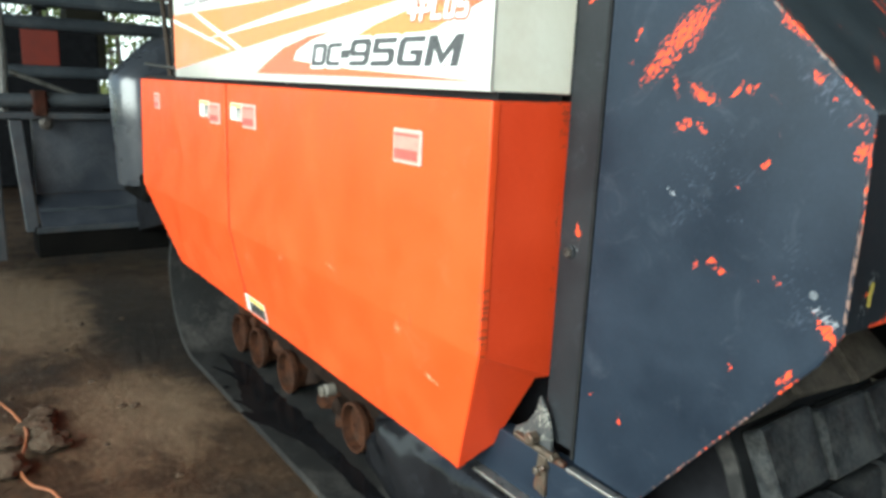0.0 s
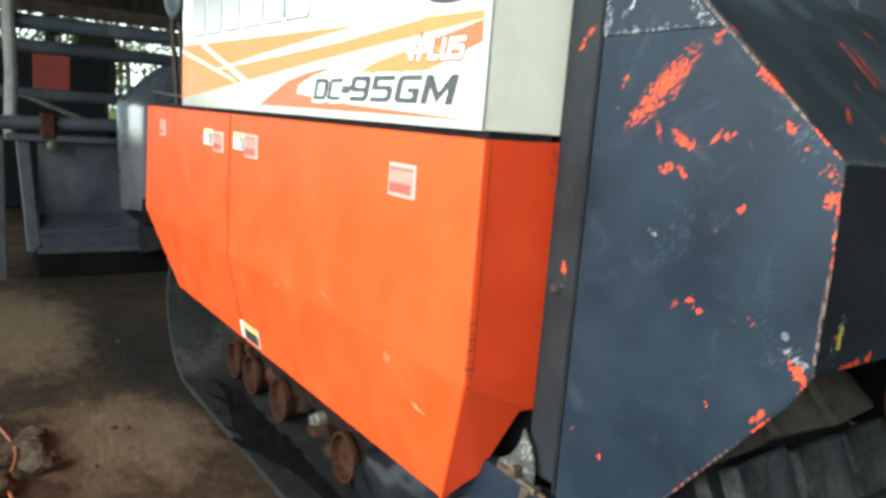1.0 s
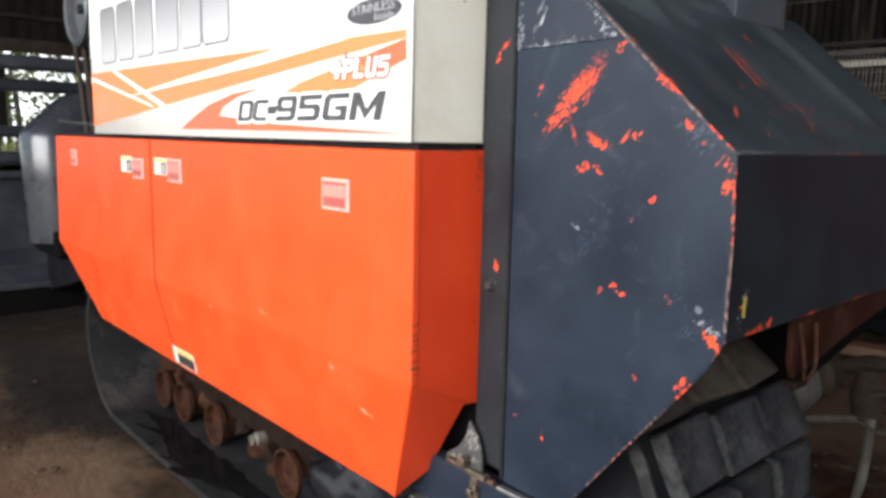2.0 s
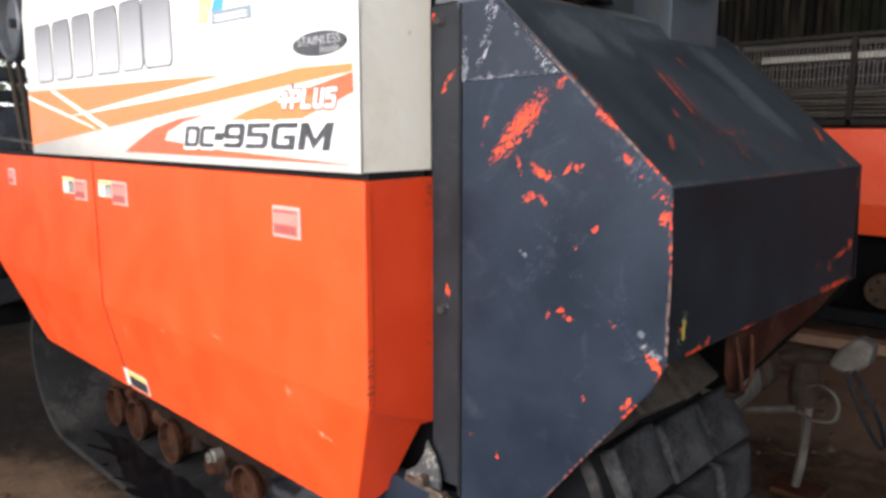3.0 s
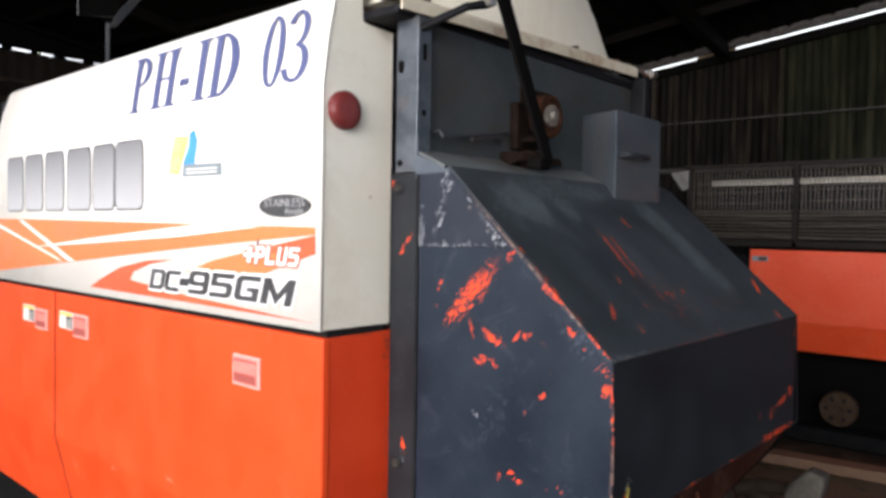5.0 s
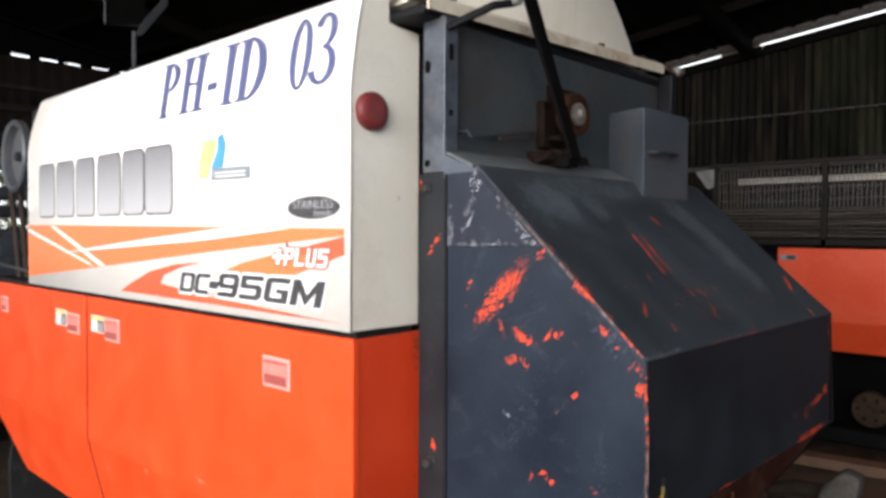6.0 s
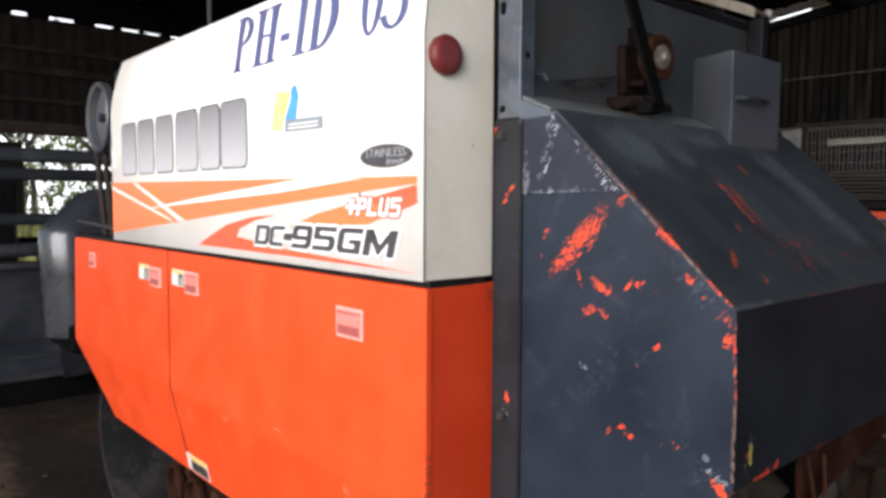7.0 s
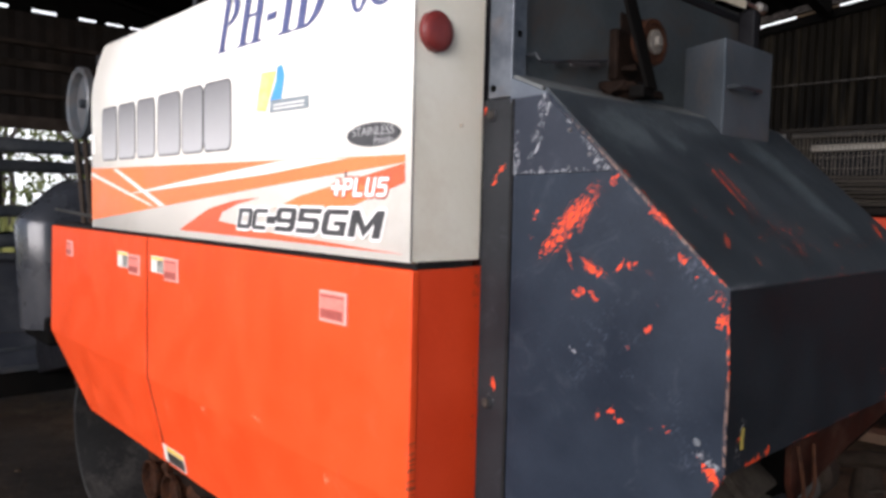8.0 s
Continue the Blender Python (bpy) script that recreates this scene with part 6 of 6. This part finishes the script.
def yard_things():
    # loose stand and hoses behind the machine
    st = thing("tow_stand", (0.2, 2.1, 0), "grey steel prop stand with a looped wire on the dirt floor", "stand")
    part("leg", tube(bezier([(0.19, 2.1, 0.0), (0.213, 2.1, 0.18), (0.215, 2.1, 0.45), (0.187, 2.1, 0.57)], 5), [0.017, 0.017, 0.018] + [0.018] * 13, 10), pale_pipe, st)
    part("foot", block(0.12, 0.3, 2.02, 2.18, 0.0, 0.025, 0.006), rust, st)
    part("sleeve", spun([(0.02, -0.1), (0.052, -0.09), (0.06, -0.02), (0.05, 0.05), (0.04, 0.1), (0.02, 0.11)], (0.19, 2.12, 0.46), "z", 16), roller_grey, st)
    part("wire_loop", tube(bezier([(0.22, 2.06, 0.47), (0.27, 2.04, 0.49), (0.325, 2.03, 0.47), (0.348, 2.02, 0.42), (0.33, 2.02, 0.365), (0.25, 2.04, 0.345), (0.19, 2.06, 0.36)], 8), 0.0065, 8), pale_pipe, st)
    part("cross_bar", tube(bezier([(-0.02, 2.08, 0.3), (0.08, 2.08, 0.33), (0.18, 2.08, 0.36)], 6), 0.016, 10), pale_pipe, st)
    part("head", slab([(0.29, 2.04, 0.57), (0.36, 2.04, 0.55), (0.43, 2.04, 0.6), (0.44, 2.04, 0.68), (0.38, 2.04, 0.7), (0.31, 2.04, 0.63)], (0, 0.1, 0), 0.014), pale_pipe, st, "dusty pale casting")
    part("arm", tube([(0.1, 2.1, 0.55), (0.2, 2.1, 0.58), (0.33, 2.09, 0.6)], [0.03, 0.034, 0.026], 10), roller_grey, st)
    part("strap", tube(bezier([(0.36, 2.03, 0.57), (0.4, 2.02, 0.48), (0.45, 2.02, 0.38), (0.5, 2.03, 0.3)], 8), 0.009, 8), black_paint, st)
    part("strap", tube(bezier([(0.39, 2.02, 0.58), (0.44, 2.0, 0.51), (0.49, 2.0, 0.42), (0.515, 2.02, 0.32)], 8), 0.009, 8), black_paint, st)
    hitch = thing("axle_beam", (-0.1, 1.75, 0), "dusty grey steel axle housing propped behind the track", "machine part")
    part("beam", slab([(-0.3, 1.62, 0.16), (-0.12, 1.62, 0.12), (0.03, 1.62, 0.34), (0.16, 1.62, 0.52), (0.13, 1.62, 0.63), (-0.02, 1.62, 0.6)], (0, 0.16, 0), 0.025), pale_pipe, hitch, "dusty pale axle casting")
    part("foot", block(-0.3, -0.14, 1.63, 1.77, 0.0, 0.2, 0.01), roller_grey, hitch)
    part("upright", block(0.06, 0.1, 1.58, 1.62, 0.3, 0.6, 0.006), rust_paint, hitch)
    part("flange", spun([(0.0, 0.0), (0.07, 0.0), (0.09, 0.02), (0.09, 0.09), (0.06, 0.12), (0.0, 0.12)], (0.08, 1.8, 0.56), "y", 22), roller_grey, hitch)
    part("bolt", spun([(0.02, 0.0), (0.02, -0.03), (0.0, -0.034)], (0.08, 1.8, 0.56), "y", 8), rust, hitch)
    pl = thing("plank", (0.0, 4.6, 0), "long reddish sawn timber plank on the ground", "plank")
    part("board", slab([(-0.85, 4.3, 0.0), (1.6, 4.62, 0.0), (1.6, 4.78, 0.0), (-0.85, 4.46, 0.0)], (0, 0, 0.07), 0.006), plank_mat, pl)
    rnd = random.Random(8)

    def rocky(name, x, y, r, mat, label, category, group):
        bm = bmesh.new()
        bmesh.ops.create_icosphere(bm, subdivisions=3, radius=1.0)
        off = rnd.random() * 50
        flat = 0.38 + 0.2 * rnd.random()
        long = 0.8 + 0.6 * rnd.random()
        for v in bm.verts:
            k = 1 + 0.45 * noise.noise(v.co * 1.3 + Vector((off, 0, 0))) + 0.15 * noise.noise(v.co * 4 + Vector((off, 9, 0)))
            v.co = Vector((x + v.co.x * r * k * long, y + v.co.y * r * k, max(-0.01, 0.3 * r * flat + v.co.z * r * k * flat)))
        tagged(part(name, bm, mat), label, category, group)
    for x, y, r in ((-1.89, -0.525, 0.07), (-2.1, -0.56, 0.06), (-2.18, -0.52, 0.055), (-1.76, -0.69, 0.07), (-2.0, -0.54, 0.05), (-1.98, -0.66, 0.05)):
        rocky("clod", x, y, r, stone_mat, "broken brown clod of dried mud on the floor", "mud clod", "mud clods on the floor")
    for k in range(24):
        x, y = -3.6 + 3.0 * rnd.random(), -0.75 + 0.8 * rnd.random()
        rocky("pebble", x, y, 0.008 + 0.014 * rnd.random() ** 2, stone_mat, "small brown pebble on the dirt floor", "pebble", "pebbles on the floor")
    for k in range(30):
        x, y = -0.2 + 0.9 * rnd.random(), 1.7 + 2.6 * rnd.random()
        rocky("pebble", x, y, 0.01 + 0.02 * rnd.random() ** 2, stone_mat, "small brown pebble on the dirt floor", "pebble", "pebbles on the floor")
    tagged(part("cable", tube(bezier([(-2.9, -0.8, 0.006), (-2.35, -0.655, 0.008), (-2.22, -0.622, 0.008), (-2.01, -0.598, 0.008), (-1.755, -0.645, 0.008), (-1.6, -0.628, 0.008), (-1.494, -0.568, 0.008), (-1.2, -0.54, 0.006), (-0.9, -0.62, 0.006)], 10), 0.0055, 8), hose_mat), "thin orange cable lying on the dirt", "cable")
    tagged(part("wire_scrap", tube(bezier([(0.2, 1.95, 0.02), (0.26, 1.9, 0.05), (0.33, 1.9, 0.03), (0.36, 1.84, 0.008)], 8), 0.006, 8), wire_mat), "loose pale wire scrap on the dirt", "wire")


def outside():
    rnd = random.Random(21)
    for tx, ty, hgt in ((-17.0, -0.5, 4.6), (-19.0, 3.2, 5.2), (-22.0, 6.5, 5.8), (-18.0, -4.0, 4.6), (-24.0, 1.0, 6.2), (-21.0, 2.0, 5.4), (-18.5, 4.6, 5.0), (-26.0, 4.4, 6.6), (-20.0, 0.9, 5.2)):
        tree = thing("tree", (tx, ty, 0), "leafy green tree outside the shed", "tree", "trees outside")
        part("trunk", tube(bezier([(tx, ty, 0), (tx + 0.1, ty + 0.1, hgt * 0.3), (tx - 0.1, ty, hgt * 0.6)], 6), [0.1 - 0.005 * k for k in range(13)], 10), bark, tree)
        for k in range(5):
            a = rnd.random() * 6.28
            part("limb", tube([(tx, ty, hgt * (0.3 + 0.06 * k)), (tx + math.cos(a) * 0.8, ty + math.sin(a) * 0.8, hgt * (0.42 + 0.07 * k)), (tx + math.cos(a) * 1.5, ty + math.sin(a) * 1.5, hgt * (0.5 + 0.07 * k))], [0.06, 0.04, 0.015], 6), bark, tree)
        verts, faces = [], []
        for k in range(1000):
            d = Vector((rnd.gauss(0, 1), rnd.gauss(0, 1), rnd.gauss(0, 1)))
            clump = Vector((rnd.uniform(-1, 1), rnd.uniform(-1, 1), rnd.uniform(-1, 1)))
            g = Vector((round(clump.x * 2) / 2, round(clump.y * 2) / 2, round(clump.z * 2) / 2))
            p = Vector((tx, ty, hgt * 0.52)) + Vector((g.x * 2.0, g.y * 2.0, g.z * hgt * 0.42)) + d * 0.34
            s = 0.055 + 0.06 * rnd.random()
            u = Vector((rnd.gauss(0, 1), rnd.gauss(0, 1), rnd.gauss(0, 1))).normalized()
            w = u.orthogonal().normalized()
            m = len(verts)
            verts += [p - u * s, p + w * s * 0.5, p + u * s, p - w * s * 0.5]
            faces.append((m, m + 1, m + 2, m + 3))
        me = bpy.data.meshes.new("crown")
        me.from_pydata(verts, [], faces)
        me.materials.append(leaf_mat)
        ob = new("crown", me)
        ob.parent = tree
        ob.matrix_parent_inverse = Matrix.Translation(-tree.location)
    # rough sunlit undergrowth behind the wall
    verts, faces = [], []
    for k in range(9000):
        x, y = rnd.uniform(-24.0, -13.0), rnd.uniform(-7.0, 9.0)
        tall = (0.4 + 1.4 * rnd.random() ** 2) * (0.7 + 0.5 * noise.noise(Vector((x * 0.5, y * 0.5, 0))))
        a, lean = rnd.random() * 6.28, Vector((rnd.gauss(0, 0.16), rnd.gauss(0, 0.16), 0))
        u = Vector((math.cos(a), math.sin(a), 0)) * (0.02 + 0.05 * rnd.random())
        p = Vector((x, y, -0.02))
        m = len(verts)
        verts += [p - u * 0.4, p + u * 0.4, p + lean * 0.5 + u + Vector((0, 0, tall * 0.6)), p + lean + Vector((0, 0, tall)), p + lean * 0.5 - u + Vector((0, 0, tall * 0.6))]
        faces.append((m, m + 1, m + 2, m + 3, m + 4))
    me = bpy.data.meshes.new("undergrowth")
    me.from_pydata(verts, [], faces)
    me.materials.append(weed_mat)
    tagged(new("undergrowth", me), "tall yellow-green weeds outside the shed", "weeds", kind="stuff")
    m, nt, b = nodes_of("hazy_sky")
    b.inputs["Base Color"].default_value = (0.8, 0.82, 0.84, 1)
    b.inputs["Emission Color"].default_value = (0.93, 0.97, 1.0, 1)
    b.inputs["Emission Strength"].default_value = 1.3
    bm = sheet([(-70 * math.cos(radians(a)), 70 * math.sin(radians(a))) for a in range(-40, 121, 8)], lambda u, v, w: Vector((u, v, w)), (0.0, 60.0), 0.2)
    tagged(part("backdrop", bm, m), "bright hazy white sky", "sky", kind="structure")
    # another machine standing by the far wall
    o = thing("parked_machine", (-9.2, 0.4, 0), "red-orange machine parked by the far wall", "machine")
    part("body", block(-9.8, -9.42, -0.9, 1.1, 0.3, 1.93, 0.03), black_paint, o)
    part("side_panel", block(-9.42, -9.4, 0.23, 0.64, 1.41, 1.89, 0.006), faded_red, o)
    part("base", block(-9.8, -9.0, -0.9, 1.0, 0.0, 1.3, 0.03), black_paint, o)
    part("cab", block(-9.85, -9.43, 0.74, 1.19, 1.3, 2.25, 0.02), olive_dark, o, "dark olive cab block")
    part("exhaust", tube([(-9.6, 0.42, 1.9), (-9.6, 0.42, 2.12), (-9.6, 0.56, 2.14)], 0.035, 10), black_paint, o)


ground()
shed()
combine()
far_combine()
yard_things()
outside()
